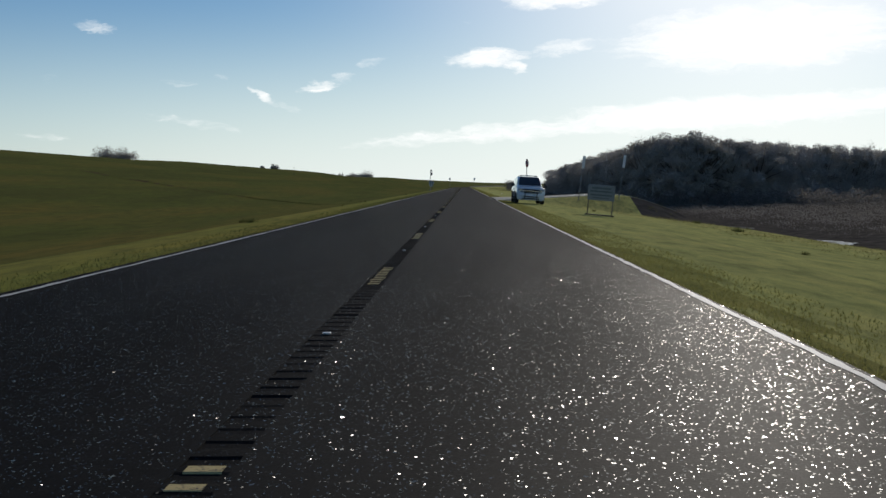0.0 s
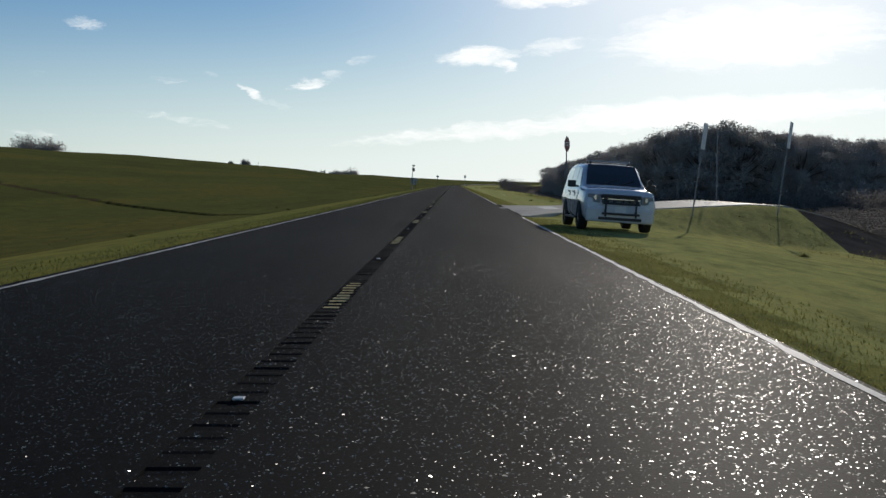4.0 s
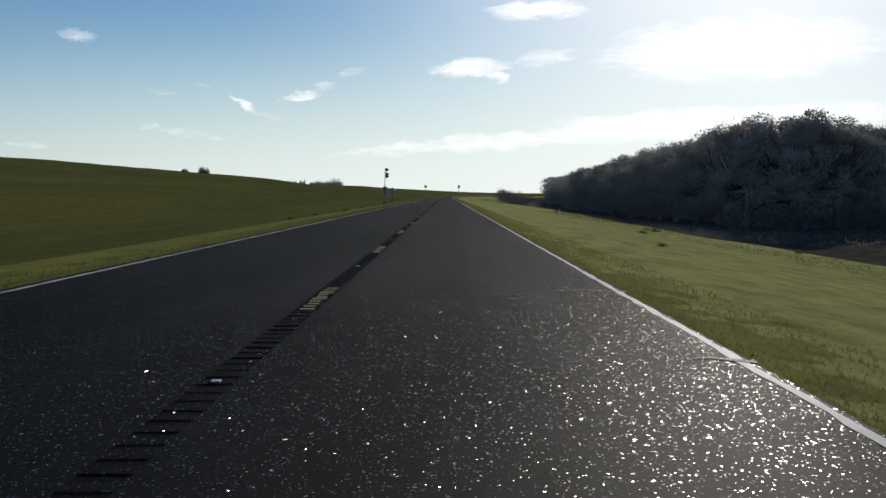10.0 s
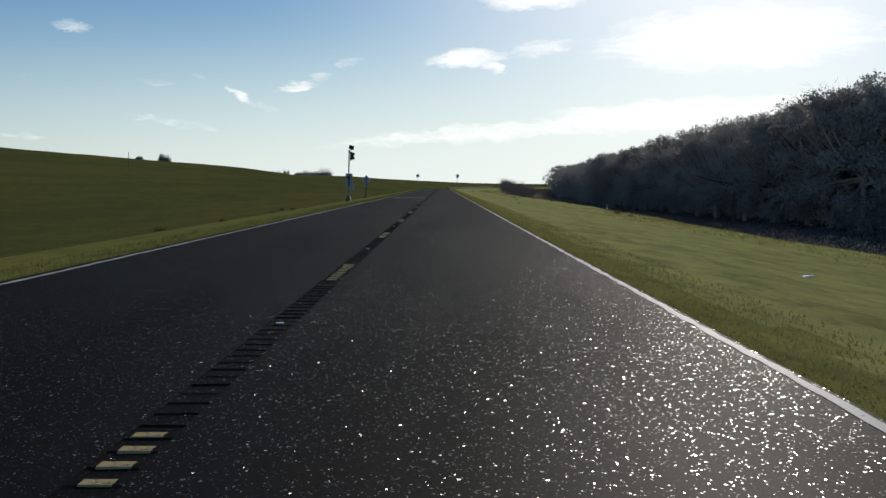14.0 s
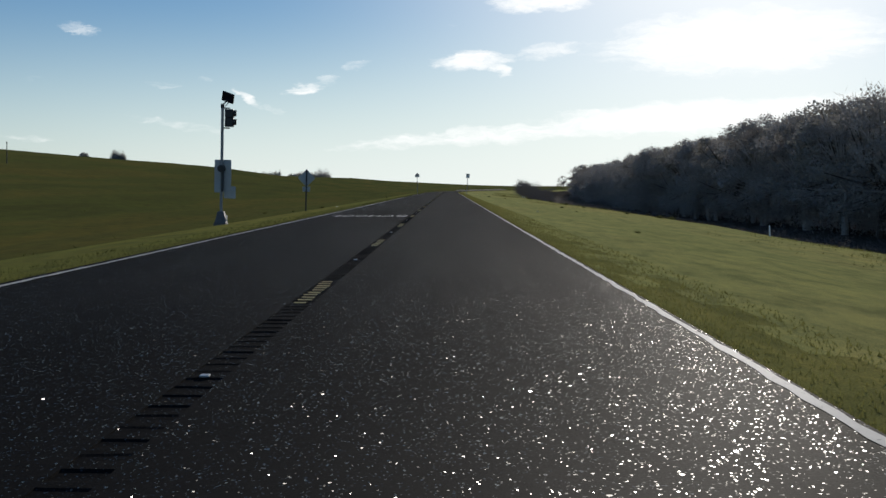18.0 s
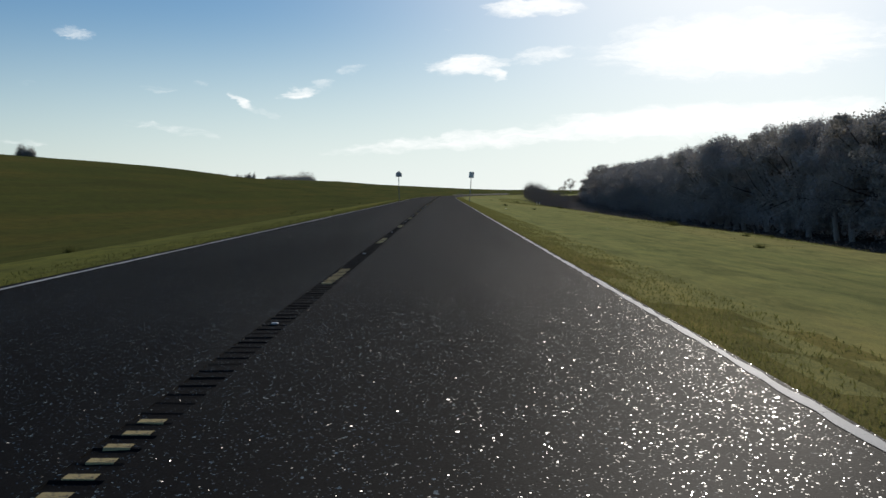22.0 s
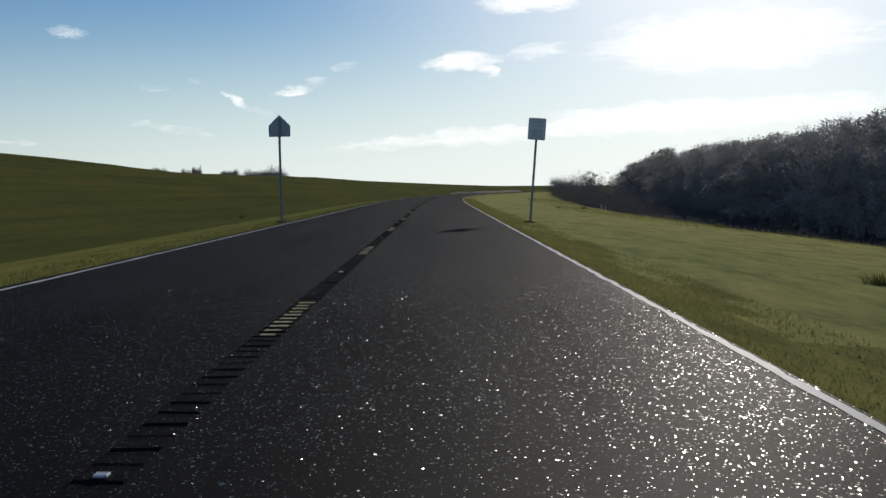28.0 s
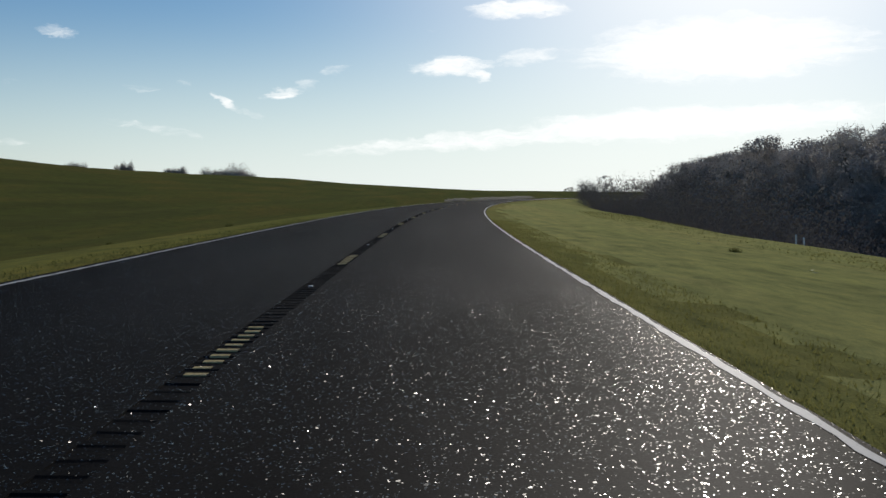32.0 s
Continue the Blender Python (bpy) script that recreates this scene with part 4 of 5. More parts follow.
for i, z in enumerate((4.16, 3.83)):
    bm = B()
    add_box(bm, 0.24, 0.10, z, 0.32, 0.22, 0.325, 0.03)
    head = part("signal_section", bm, M_DARK, beacon, "dark signal housing")
    bm = B()
    add_rod(bm, (0.38, 0.13, z), (0.415, 0.14, z), 0.125, None, 20)
    part("lens", bm, M_LENS, head, "amber lens, unlit")
    bm = B()
    seg = 14
    ring = []
    for k in range(seg + 1):
        a = radians(-40 + 260 * k / seg)
        row = []
        for r_, dx in ((0.138, 0.0), (0.138, 0.10 if 40 < -40 + 260 * k / seg < 140 else 0.08), (0.132, 0.10 if 40 < -40 + 260 * k / seg < 140 else 0.08), (0.132, 0.0)):
            row.append(bm.verts.new((0.395 + dx, 0.135 + r_ * math.cos(a), z + r_ * math.sin(a))))
        ring.append(row)
    for p, q in zip(ring, ring[1:]):
        for a in range(3):
            bm.faces.new((p[a], p[a + 1], q[a + 1], q[a]))
    part("visor", bm, M_DARK, head)
for z in (4.36, 3.62):
    bm = B()
    add_rod(bm, (0.0, 0.0, z), (0.26, 0.10, z), 0.024, None, 8)
    part("signal_arm", bm, M_DARK, beacon)
bm = B()
add_plate(bm, [(x + 0.03, z + 1.82) for x, z in rounded(0.63, 1.23, 0.04)], 0.004, Matrix.Translation((0, 0.075, 0)))
part("sign_panel", bm, M_ALU, beacon, "tall grey sign back")
bm = B()
add_plate(bm, [(x + 0.30, z + 1.22) for x, z in rounded(0.44, 0.46, 0.04)], 0.004, Matrix.Translation((0, 0.085, 0)))
part("lower_plaque", bm, M_ALU, beacon)
for z in (1.35, 2.0, 2.3):
    bm = B()
    add_box(bm, 0.0, 0.03, z, 0.16, 0.10, 0.04, 0.004)
    part("clamp", bm, M_GALV, beacon)
bm = B()
add_rod(bm, (0.0, -0.20, 2.1), (0.0, -0.04, 2.1), 0.13, 0.15, 20)
part("meter_box", bm, M_DARK, beacon, "round dark control box")
bm = B()
add_box(bm, 0.045, -0.075, 1.62, 0.09, 0.06, 0.75, 0.008)
part("conduit_box", bm, M_CARTRIM, beacon)


# ---- parked car ----
def suv():
    car = thing("suv", "white sport utility vehicle with black push bar parked on grass", "car", pose(5.53, 74.2, 0.0, 0, 0, 0))
    # stations along the length: y, sill, half width low, belt height, half width belt, top height, half width top
    st = [(-2.56, 0.52, 0.84, 0.96, 0.84, 1.00, 0.80), (-2.53, 0.44, 0.95, 1.10, 0.93, 1.30, 0.86), (-2.46, 0.42, 0.98, 1.14, 0.955, 1.66, 0.82), (-2.34, 0.36, 1.0, 1.15, 0.965, 1.81, 0.79),
          (-2.0, 0.34, 1.0, 1.15, 0.965, 1.87, 0.78), (-1.0, 0.33, 1.0, 1.15, 0.965, 1.90, 0.78), (0.1, 0.33, 1.0, 1.14, 0.965, 1.89, 0.77), (0.42, 0.33, 1.0, 1.14, 0.965, 1.85, 0.77),
          (0.82, 0.33, 1.0, 1.14, 0.965, 1.58, 0.80), (1.26, 0.33, 1.0, 1.14, 0.96, 1.23, 0.88), (1.9, 0.33, 1.0, 1.13, 0.95, 1.19, 0.84), (2.34, 0.32, 0.99, 1.09, 0.94, 1.15, 0.82),
          (2.48, 0.31, 0.97, 1.00, 0.93, 1.05, 0.82), (2.55, 0.33, 0.90, 0.86, 0.88, 0.90, 0.78)]
    bm = B()
    rings = []
    for y, sill, w0, belt, w1, top, w2 in st:
        mid = sill + 0.60 * (belt - sill)
        pts = [(0, sill), (w0 * 0.90, sill), (w0 - 0.035, sill + 0.07), (w0 + 0.018, mid), (w1 + 0.012, belt - 0.06), (w1 - 0.012, belt), (w2 + 0.03, top - 0.10 if top - belt > 0.2 else top - 0.02), (w2 - 0.06, top - 0.015), (w2 * 0.5, top + 0.012), (0, top + 0.02)]
        full = pts + [(-x, z) for x, z in reversed(pts[1:-1])]
        rings.append([bm.verts.new((x, y, z)) for x, z in full])
    n_ = len(rings[0])
    for p, q in zip(rings, rings[1:]):
        for i in range(n_):
            bm.faces.new((p[i], q[i], q[(i + 1) % n_], p[(i + 1) % n_]))
    bm.faces.new(rings[0])
    bm.faces.new(list(reversed(rings[-1])))
    bmesh.ops.recalc_face_normals(bm, faces=bm.faces[:])
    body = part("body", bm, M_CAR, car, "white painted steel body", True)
    mod = body.modifiers.new("arch", "EDGE_SPLIT")
    mod.split_angle = radians(38)

    def side_at(y, z):
        ys = [s[0] for s in st]
        belt, w1 = np.interp(y, ys, [s[3] for s in st]), np.interp(y, ys, [s[4] for s in st])
        top, w2 = np.interp(y, ys, [s[5] for s in st]), np.interp(y, ys, [s[6] for s in st])
        t = (z - belt) / max(0.05, top - 0.10 - belt)
        return w1 - 0.012 + (w2 + 0.03 - w1 + 0.012) * t

    def panel(name, outline, mat, parent, label="", s=1, out=0.006, thick=0.02):
        bm = B()
        a = [bm.verts.new((s * (side_at(y, z) + out), y, z)) for y, z in outline]
        b = [bm.verts.new((s * (side_at(y, z) + out - thick), y, z)) for y, z in outline]
        bm.faces.new(a)
        for i in range(len(a)):
            j = (i + 1) % len(a)
            bm.faces.new((a[i], b[i], b[j], a[j]))
        bmesh.ops.recalc_face_normals(bm, faces=bm.faces[:])
        return part(name, bm, mat, parent, label)

    def door_panel(s, y0, y1):
        """A door skin with its crease, a little proud of the body, cut off above the wheel arch."""
        bm = B()
        cols_ = []
        for y, low in ((y0, 0.46), (y0 - 0.02, 0.44), (y1 + 0.02, 0.44), (y1, 0.46)):
            out = 0.006 if y in (y0, y1) else 0.011
            cols_.append([bm.verts.new((s * (x + out), y, z)) for x, z in ((0.973, low), (1.018, 0.82), (0.998, 0.95), (0.975, 1.10))])
        for p, q in zip(cols_, cols_[1:]):
            for i in range(3):
                bm.faces.new((p[i], q[i], q[i + 1], p[i + 1]))
        bmesh.ops.recalc_face_normals(bm, faces=bm.faces[:])
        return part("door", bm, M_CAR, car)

    for s in (-1, 1):
        for name, o in (("front_window", [(0.98, 1.20), (0.0, 1.18), (0.0, 1.77), (0.40, 1.74)]), ("rear_window", [(-0.07, 1.18), (-1.02, 1.18), (-1.02, 1.78), (-0.07, 1.77)]), ("quarter_window", [(-1.09, 1.18), (-2.28, 1.20), (-2.16, 1.70), (-1.09, 1.78)])):
            panel(name, o, M_GLASS, car, "tinted side glass reflecting the sky", s)
        for y in (-0.035, -1.055):
            panel("pillar", [(y + 0.034, 1.17), (y - 0.034, 1.17), (y - 0.034, 1.78), (y + 0.034, 1.78)], M_DARK, car, "black window pillar", s, 0.004)
        for y0, y1 in ((1.02, -0.03), (-0.045, -1.02)):
            d = door_panel(s, y0, y1)
            bm = B()
            add_box(bm, s * 1.005, y1 + 0.14, 1.05, 0.035, 0.20, 0.05, 0.01)
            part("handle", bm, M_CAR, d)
            bm = B()
            for k in range(4):
                add_box(bm, s * 1.013, (y0 + y1) / 2 + 0.05 * math.cos(k * 1.57), 0.96 + 0.05 * math.sin(k * 1.57), 0.006, 0.07, 0.07, 0.0, Matrix.Rotation(radians(45), 4, "X"))
            part("decal", bm, M_GREEN, d, "small dark green decal")
        bm = B()
        add_box(bm, s * 1.0, 0.0, 0.31, 0.10, 2.0, 0.06, 0.02)
        part("running_board", bm, M_CARTRIM, car)
        bm = B()
        add_box(bm, s * 1.16, 0.86, 1.27, 0.24, 0.10, 0.20, 0.04)
        add_rod(bm, (s * 0.96, 0.86, 1.20), (s * 1.08, 0.86, 1.22), 0.025, None, 8)
        mirror = part("mirror", bm, M_CARTRIM, car, "black door mirror")
        bm = B()
        add_box(bm, s * 1.16, 0.807, 1.27, 0.20, 0.006, 0.16, 0.0)
        part("mirror_glass", bm, M_CHROME, mirror)
        bm = B()
        add_box(bm, s * 0.73, 2.50, 0.90, 0.36, 0.12, 0.23, 0.03, Matrix.Rotation(radians(-s * 14), 4, "Z"))
        lampp = part("headlight", bm, M_HEADLAMP, car, "clear headlamp")
        bm = B()
        add_rod(bm, (s * 0.68, 2.54, 0.92), (s * 0.68, 2.575, 0.92), 0.07, None, 14)
        part("bulb_reflector", bm, M_CHROME, lampp)
        bm = B()
        add_box(bm, s * 0.80, -2.50, 1.15, 0.16, 0.08, 0.42, 0.02)
        part("tail_light", bm, M_SIGN_RED, car)
        for y in (1.55, -1.42):
            # dark wheel arch, tyre, rim
            bm = B()
            seg = 20
            v0 = [bm.verts.new((s * 1.016, y + 0.46 * math.cos(math.pi * k / seg), 0.36 + 0.46 * math.sin(math.pi * k / seg))) for k in range(seg + 1)]
            v1 = [bm.verts.new((s * 0.80, v.co.y, v.co.z)) for v in v0]
            c0 = bm.verts.new((s * 1.016, y, 0.34))
            for a, b, c, d in zip(v0, v0[1:], v1, v1[1:]):
                bm.faces.new((a, b, d, c))
                bm.faces.new((a, b, c0))
            part("wheel_arch", bm, M_TYRE, car, "dark wheel opening")
            w = new("wheel")
            w.parent = car
            w.location = (s * 0.90, y, 0.385)
            bm = B()
            prof = [(0.24, -0.12), (0.33, -0.135), (0.375, -0.12), (0.388, -0.08), (0.388, 0.08), (0.375, 0.12), (0.33, 0.135), (0.24, 0.12)]
            rows_ = []
            for k in range(28):
                a = 2 * math.pi * k / 28
                rows_.append([bm.verts.new((d, r * math.cos(a), r * math.sin(a))) for r, d in prof])
            for k in range(28):
                p, q = rows_[k], rows_[(k + 1) % 28]
                for i in range(len(prof) - 1):
                    bm.faces.new((p[i], q[i], q[i + 1], p[i + 1]))
            bmesh.ops.recalc_face_normals(bm, faces=bm.faces[:])
            part("tyre", bm, M_TYRE, w, "black rubber tyre")
            bm = B()
            add_rod(bm, (s * 0.02, 0, 0), (s * 0.09, 0, 0), 0.242, 0.235, 28)
            add_rod(bm, (s * 0.09, 0, 0), (s * 0.125, 0, 0), 0.08, 0.06, 14)
            for k in range(5):
                a = 2 * math.pi * k / 5
                add_box(bm, s * 0.10, 0.15 * math.cos(a), 0.15 * math.sin(a), 0.03, 0.16, 0.05, 0.006, Matrix.Rotation(a, 4, "X"))
            part("rim", bm, M_RIM, w, "silver steel rim")
    # windscreen, rear glass
    def slope_glass(name, quad, label):
        bm = B()
        a = [bm.verts.new(p) for p in quad]
        bm.faces.new(a)
        bmesh.ops.solidify(bm, geom=bm.faces[:], thickness=0.01)
        return part(name, bm, M_GLASS, car, label)

    bm = B()
    rows_ = [[bm.verts.new((x, y, z + (0.012 if abs(x) < 0.1 else 0))) for x in (-w, 0, w)] for y, z, w in ((1.25, 1.275, 0.80), (0.85, 1.605, 0.745), (0.51, 1.865, 0.68))]
    for p, q in zip(rows_, rows_[1:]):
        for i in range(2):
            bm.faces.new((p[i], p[i + 1], q[i + 1], q[i]))
    part("windscreen", bm, M_GLASS, car, "dark windscreen reflecting the sky")
    for s in (-1, 1):
        bm = B()
        add_rod(bm, (s * 0.25 + 0.1, 1.26, 1.29), (s * 0.25 - 0.35, 1.06, 1.455), 0.009, None, 6)
        part("wiper", bm, M_DARK, car)
    slope_glass("rear_glass", [(-0.74, -2.50, 1.27), (0.74, -2.50, 1.27), (0.66, -2.22, 1.76), (-0.66, -2.22, 1.76)], "dark rear glass")
    # grille, bumper, push bar
    bm = B()
    add_box(bm, 0, 2.52, 0.90, 1.10, 0.06, 0.24, 0.02)
    grille = part("grille", bm, M_CARTRIM, car, "dark grille")
    bm = B()
    add_box(bm, 0, 2.555, 0.90, 1.08, 0.02, 0.035, 0.004)
    part("grille_bar", bm, M_CHROME, grille)
    bm = B()
    add_box(bm, 0, 2.52, 0.47, 1.90, 0.18, 0.42, 0.08)
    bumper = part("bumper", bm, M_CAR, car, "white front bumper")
    bm = B()
    add_box(bm, 0, 2.60, 0.36, 1.20, 0.05, 0.08, 0.01)
    part("bumper_grille", bm, M_CARTRIM, bumper)
    bm = B()
    for s in (-1, 1):
        add_box(bm, s * 0.42, 2.70, 0.72, 0.05, 0.05, 0.62, 0.012)
        add_box(bm, s * 0.42, 2.63, 0.56, 0.05, 0.14, 0.08, 0.01)
    for z in (0.50, 0.78, 1.0):
        add_rod(bm, (-0.52, 2.70, z), (0.52, 2.70, z), 0.03, None, 10)
    part("push_bar", bm, M_CARTRIM, car, "black tubular push bar")
    bm = B()
    add_box(bm, 0, 2.632, 0.62, 0.31, 0.006, 0.155, 0.004)
    part("number_plate", bm, M_SIGN_WHITE, car)
    # roof racks and light bar
    bm = B()
    add_box(bm, 0, 0.05, 1.975, 1.20, 0.24, 0.05, 0.02)
    bar = part("light_bar", bm, M_ALU, car, "pale low-profile roof light bar")
    bm = B()
    for s in (-1, 1):
        add_box(bm, s * 0.55, 0.05, 1.935, 0.06, 0.16, 0.07, 0.01)
    part("bar_foot", bm, M_DARK, bar)
    for s in (-1, 1):
        bm = B()
        add_rod(bm, (s * 0.60, -0.25, 1.95), (s * 0.58, -1.95, 1.93), 0.018, None, 8)
        for y in (-0.25, -1.1, -1.95):
            add_rod(bm, (s * 0.60, y, 1.86), (s * 0.60, y, 1.95), 0.018, None, 8)
        part("roof_rail", bm, M_DARK, car)
    bm = B()
    add_rod(bm, (-0.98, 0.98, 1.22), (-1.08, 0.98, 1.40), 0.018, None, 8)
    add_rod(bm, (-1.08, 0.93, 1.44), (-1.08, 1.06, 1.44), 0.075, 0.085, 14)
    part("spot_lamp", bm, M_DARK, car, "black pillar spot lamp")
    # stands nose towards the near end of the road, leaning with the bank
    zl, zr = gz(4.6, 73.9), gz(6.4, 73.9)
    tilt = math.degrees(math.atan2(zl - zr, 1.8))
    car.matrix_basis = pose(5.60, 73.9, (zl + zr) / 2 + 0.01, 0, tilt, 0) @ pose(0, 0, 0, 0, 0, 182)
    return car


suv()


# ---- trees ----
def crown_cloud(rs, n, kind):
    """Leaf quads in clumps inside an uneven crown; unit height, base at 0."""
    clumps = []
    for _ in range(34):
        a, r = rs.uniform(0, 2 * math.pi), math.sqrt(rs.uniform(0, 1)) * 0.36
        z = 0.12 + 0.84 * rs.uniform() ** 0.8
        r *= 1.0 - 0.8 * max(0, (z - 0.62) / 0.38) ** 2
        clumps.append((r * math.cos(a), r * math.sin(a), z, rs.uniform(0.05, 0.12)))
    vs, fs = [], []
    for _ in range(n):
        x, y, z, s = clumps[rs.randint(len(clumps))]
        d = rs.normal(size=3)
        d /= np.linalg.norm(d)
        p = np.array((x, y, z)) + d * s * rs.uniform(0.4, 1.05) * np.array((1.15, 1.15, 0.8))
        a, b = rs.normal(size=3), rs.normal(size=3)
        a /= np.linalg.norm(a)
        b -= a * (a @ b)
        b /= np.linalg.norm(b)
        w = rs.uniform(0.006, 0.012)
        i = len(vs)
        vs += [p - a * w, p + b * w * 0.7, p + a * w * 1.2, p - b * w * 0.6]
        fs.append((i, i + 1, i + 2, i + 3))
    return vs, fs, clumps


def limb_tree(rs, clumps, trunk_top=0.4):
    """Trunk with limbs that reach the clumps; unit height."""
    vs, fs = [], []

    def tube(p0, p1, r0, r1, seg=5):
        p0, p1 = np.array(p0), np.array(p1)
        d = p1 - p0
        d = d / (np.linalg.norm(d) + 1e-9)
        a = np.cross(d, (0.3, 0.9, 0.1))
        a /= np.linalg.norm(a)
        b = np.cross(d, a)
        i = len(vs)
        for p, r in ((p0, r0), (p1, r1)):
            for k in range(seg):
                t = 2 * math.pi * k / seg
                vs.append(p + (a * math.cos(t) + b * math.sin(t)) * r)
        for k in range(seg):
            fs.append((i + k, i + (k + 1) % seg, i + seg + (k + 1) % seg, i + seg + k))

    bend = rs.uniform(-0.03, 0.03, 2)
    mid = (bend[0], bend[1], trunk_top * 0.5)
    top = (bend[0] * 1.6, bend[1] * 1.6, trunk_top)
    tube((0, 0, -0.03), mid, 0.026, 0.020, 7)
    tube(mid, top, 0.020, 0.015, 7)
    for x, y, z, s in clumps:
        t = rs.uniform(0.35, 1.0)
        st = np.array(mid) * (1 - t) + np.array(top) * t
        kn = st * 0.45 + np.array((x, y, z)) * 0.55 + rs.normal(size=3) * 0.02
        tube(st, kn, 0.009, 0.006, 4)
        tube(kn, (x, y, z), 0.006, 0.002, 4)
    return vs, fs, tube


def make_tree_data(seed, kind):
    rs = np.random.RandomState(seed)
    v, f, cl = crown_cloud(rs, {"oak": 10000, "dry": 7000, "bare": 2000}[kind], kind)
    tv, tf, tube = limb_tree(rs, cl, 0.42)
    if kind != "oak":
        # fine bare twigs fan out of each limb's end
        bv, bf = [], []
        for x, y, z, s in cl:
            for _ in range(80 if kind == "bare" else 34):
                d = rs.normal(size=3) * (1, 1, 0.7) + np.array((0, 0, 0.9))
                d /= np.linalg.norm(d)
                p0 = np.array((x, y, z)) + rs.normal(size=3) * s * 0.35
                p1 = p0 + d * rs.uniform(0.03, 0.085)
                sd = np.cross(d, rs.normal(size=3))
                sd /= np.linalg.norm(sd)
                i = len(bv)
                bv += [p0 - sd * 0.0013, p0 + sd * 0.0013, p1]
                bf.append((i, i + 1, i + 2))
        o = len(tv)
        tv += bv
        tf += [tuple(i + o for i in q) for q in bf]
    crown = mesh_from("crown", v, f, M_LEAF if kind == "oak" else M_LEAF_BROWN)
    trunk = mesh_from("trunk", tv, tf, M_BARK if kind == "oak" else M_TWIG)
    return trunk, crown


TREES = {k: [make_tree_data(s + i, k) for i in range(n)] for k, s, n in (("oak", 10, 4), ("dry", 30, 3), ("bare", 50, 3))}
TREE_LABEL = {"oak": ("dense dark green evergreen tree at the wood's edge", "tree"), "dry": ("tree with thin brown winter leaves and grey twigs", "tree"), "bare": ("bare grey leafless tree with fine twigs", "tree")}


def tree(kind, x, y, h, spread, turn, z=None, i=0):
    trunk, crown = TREES[kind][i % len(TREES[kind])]
    t = new("tree")
    for nm, me in (("trunk", trunk), ("crown", crown)):
        ob = new(nm, me)
        ob.parent = t
    z = gz(x, y) - 0.1 if z is None else z
    t.matrix_basis = pose(x, y, z, 0, 0, turn) @ Matrix.Diagonal((h * spread, h * spread, h, 1))
    return tagged(t, *TREE_LABEL[kind], group="trees of the wood")


# front of the wood: x, y, treetop above the road
WOOD = [(215, 430, 13), (140, 392, 13.5), (100, 352, 13), (80, 325, 13), (62, 306, 14.5), (53, 312, 14.5), (50, 345, 13), (48, 400, 11.6), (46, 450, 10.3), (46, 505, 9.3), (47, 560, 8.6), (50, 635, 8.4), (56, 705, 9.2), (61, 765, 9.4), (63, 805, 8.5), (65, 850, 5)]
rnd = random.Random(21)
seg_len = [math.dist(a[:2], b[:2]) for a, b in zip(WOOD, WOOD[1:])]
for row, (back, gap, lift) in enumerate(((0.0, 5.2, -0.5), (6.0, 5.4, 0.6))):
    for (a, b), ln in zip(zip(WOOD, WOOD[1:]), seg_len):
        n_ = max(1, round(ln / gap))
        nxn, nyn = (b[1] - a[1]) / ln, -(b[0] - a[0]) / ln
        for i in range(n_):
            t = (i + rnd.uniform(0.1, 0.9)) / n_
            x = a[0] + (b[0] - a[0]) * t + nxn * (back + rnd.uniform(-1.5, 1.5))
            y = a[1] + (b[1] - a[1]) * t + nyn * (back + rnd.uniform(-1.5, 1.5))
            z = gz(x, y) - 0.2
            top = a[2] + (b[2] - a[2]) * t + lift + rnd.uniform(-1.3, 0.5) + (0.8 if rnd.random() < 0.10 else 0)
            h = top - z
            far = y > 520
            kind = rnd.choices(("oak", "dry", "bare"), (0.16, 0.38, 0.46) if far else (0.42, 0.33, 0.25))[0]
            tree(kind, x, y, h, rnd.uniform(0.95, 1.4), rnd.uniform(0, 360), z, rnd.randrange(4))

# undergrowth that closes the wood below the crowns
def thicket(name, pts, n, hmin, hmax, depth, seed, mat, label, leaf=0.30, rmin=1.0, rmax=2.2):
    rs = np.random.RandomState(seed)
    ln = [math.dist(a[:2], b[:2]) for a, b in zip(pts, pts[1:])]
    quads, tot, m = [], sum(ln), 60
    for (a, b), l in zip(zip(pts, pts[1:]), ln):
        nxn, nyn = (b[1] - a[1]) / l, -(b[0] - a[0]) / l
        k = int(n * l / tot / m)
        t, d = rs.uniform(size=k), rs.uniform(-depth * 0.35, depth, k)
        bx, by = a[0] + (b[0] - a[0]) * t + nxn * d, a[1] + (b[1] - a[1]) * t + nyn * d
        bz, hh, rr = height(bx, by), rs.uniform(hmin, hmax, k), rs.uniform(rmin, rmax, k)
        q = rs.normal(size=(k, m, 3))
        q *= (rs.uniform(0.5, 1.0, (k, m)) / np.linalg.norm(q, axis=2))[..., None]
        p = np.stack([bx[:, None] + q[..., 0] * rr[:, None], by[:, None] + q[..., 1] * rr[:, None], bz[:, None] + hh[:, None] * (0.5 + 0.5 * q[..., 2])], -1)
        e, g = rs.normal(size=(k, m, 3)) * leaf, rs.normal(size=(k, m, 3)) * leaf
        quads.append(np.stack([p - e * 0.5, p + g * 0.35, p + e * 0.6, p - g * 0.3], 2).reshape(-1, 3))
    vs = np.concatenate(quads)
    ob = new(name, mesh_from(name, vs, np.arange(len(vs)).reshape(-1, 4), mat))
    return tagged(ob, label, "undergrowth", kind="stuff")


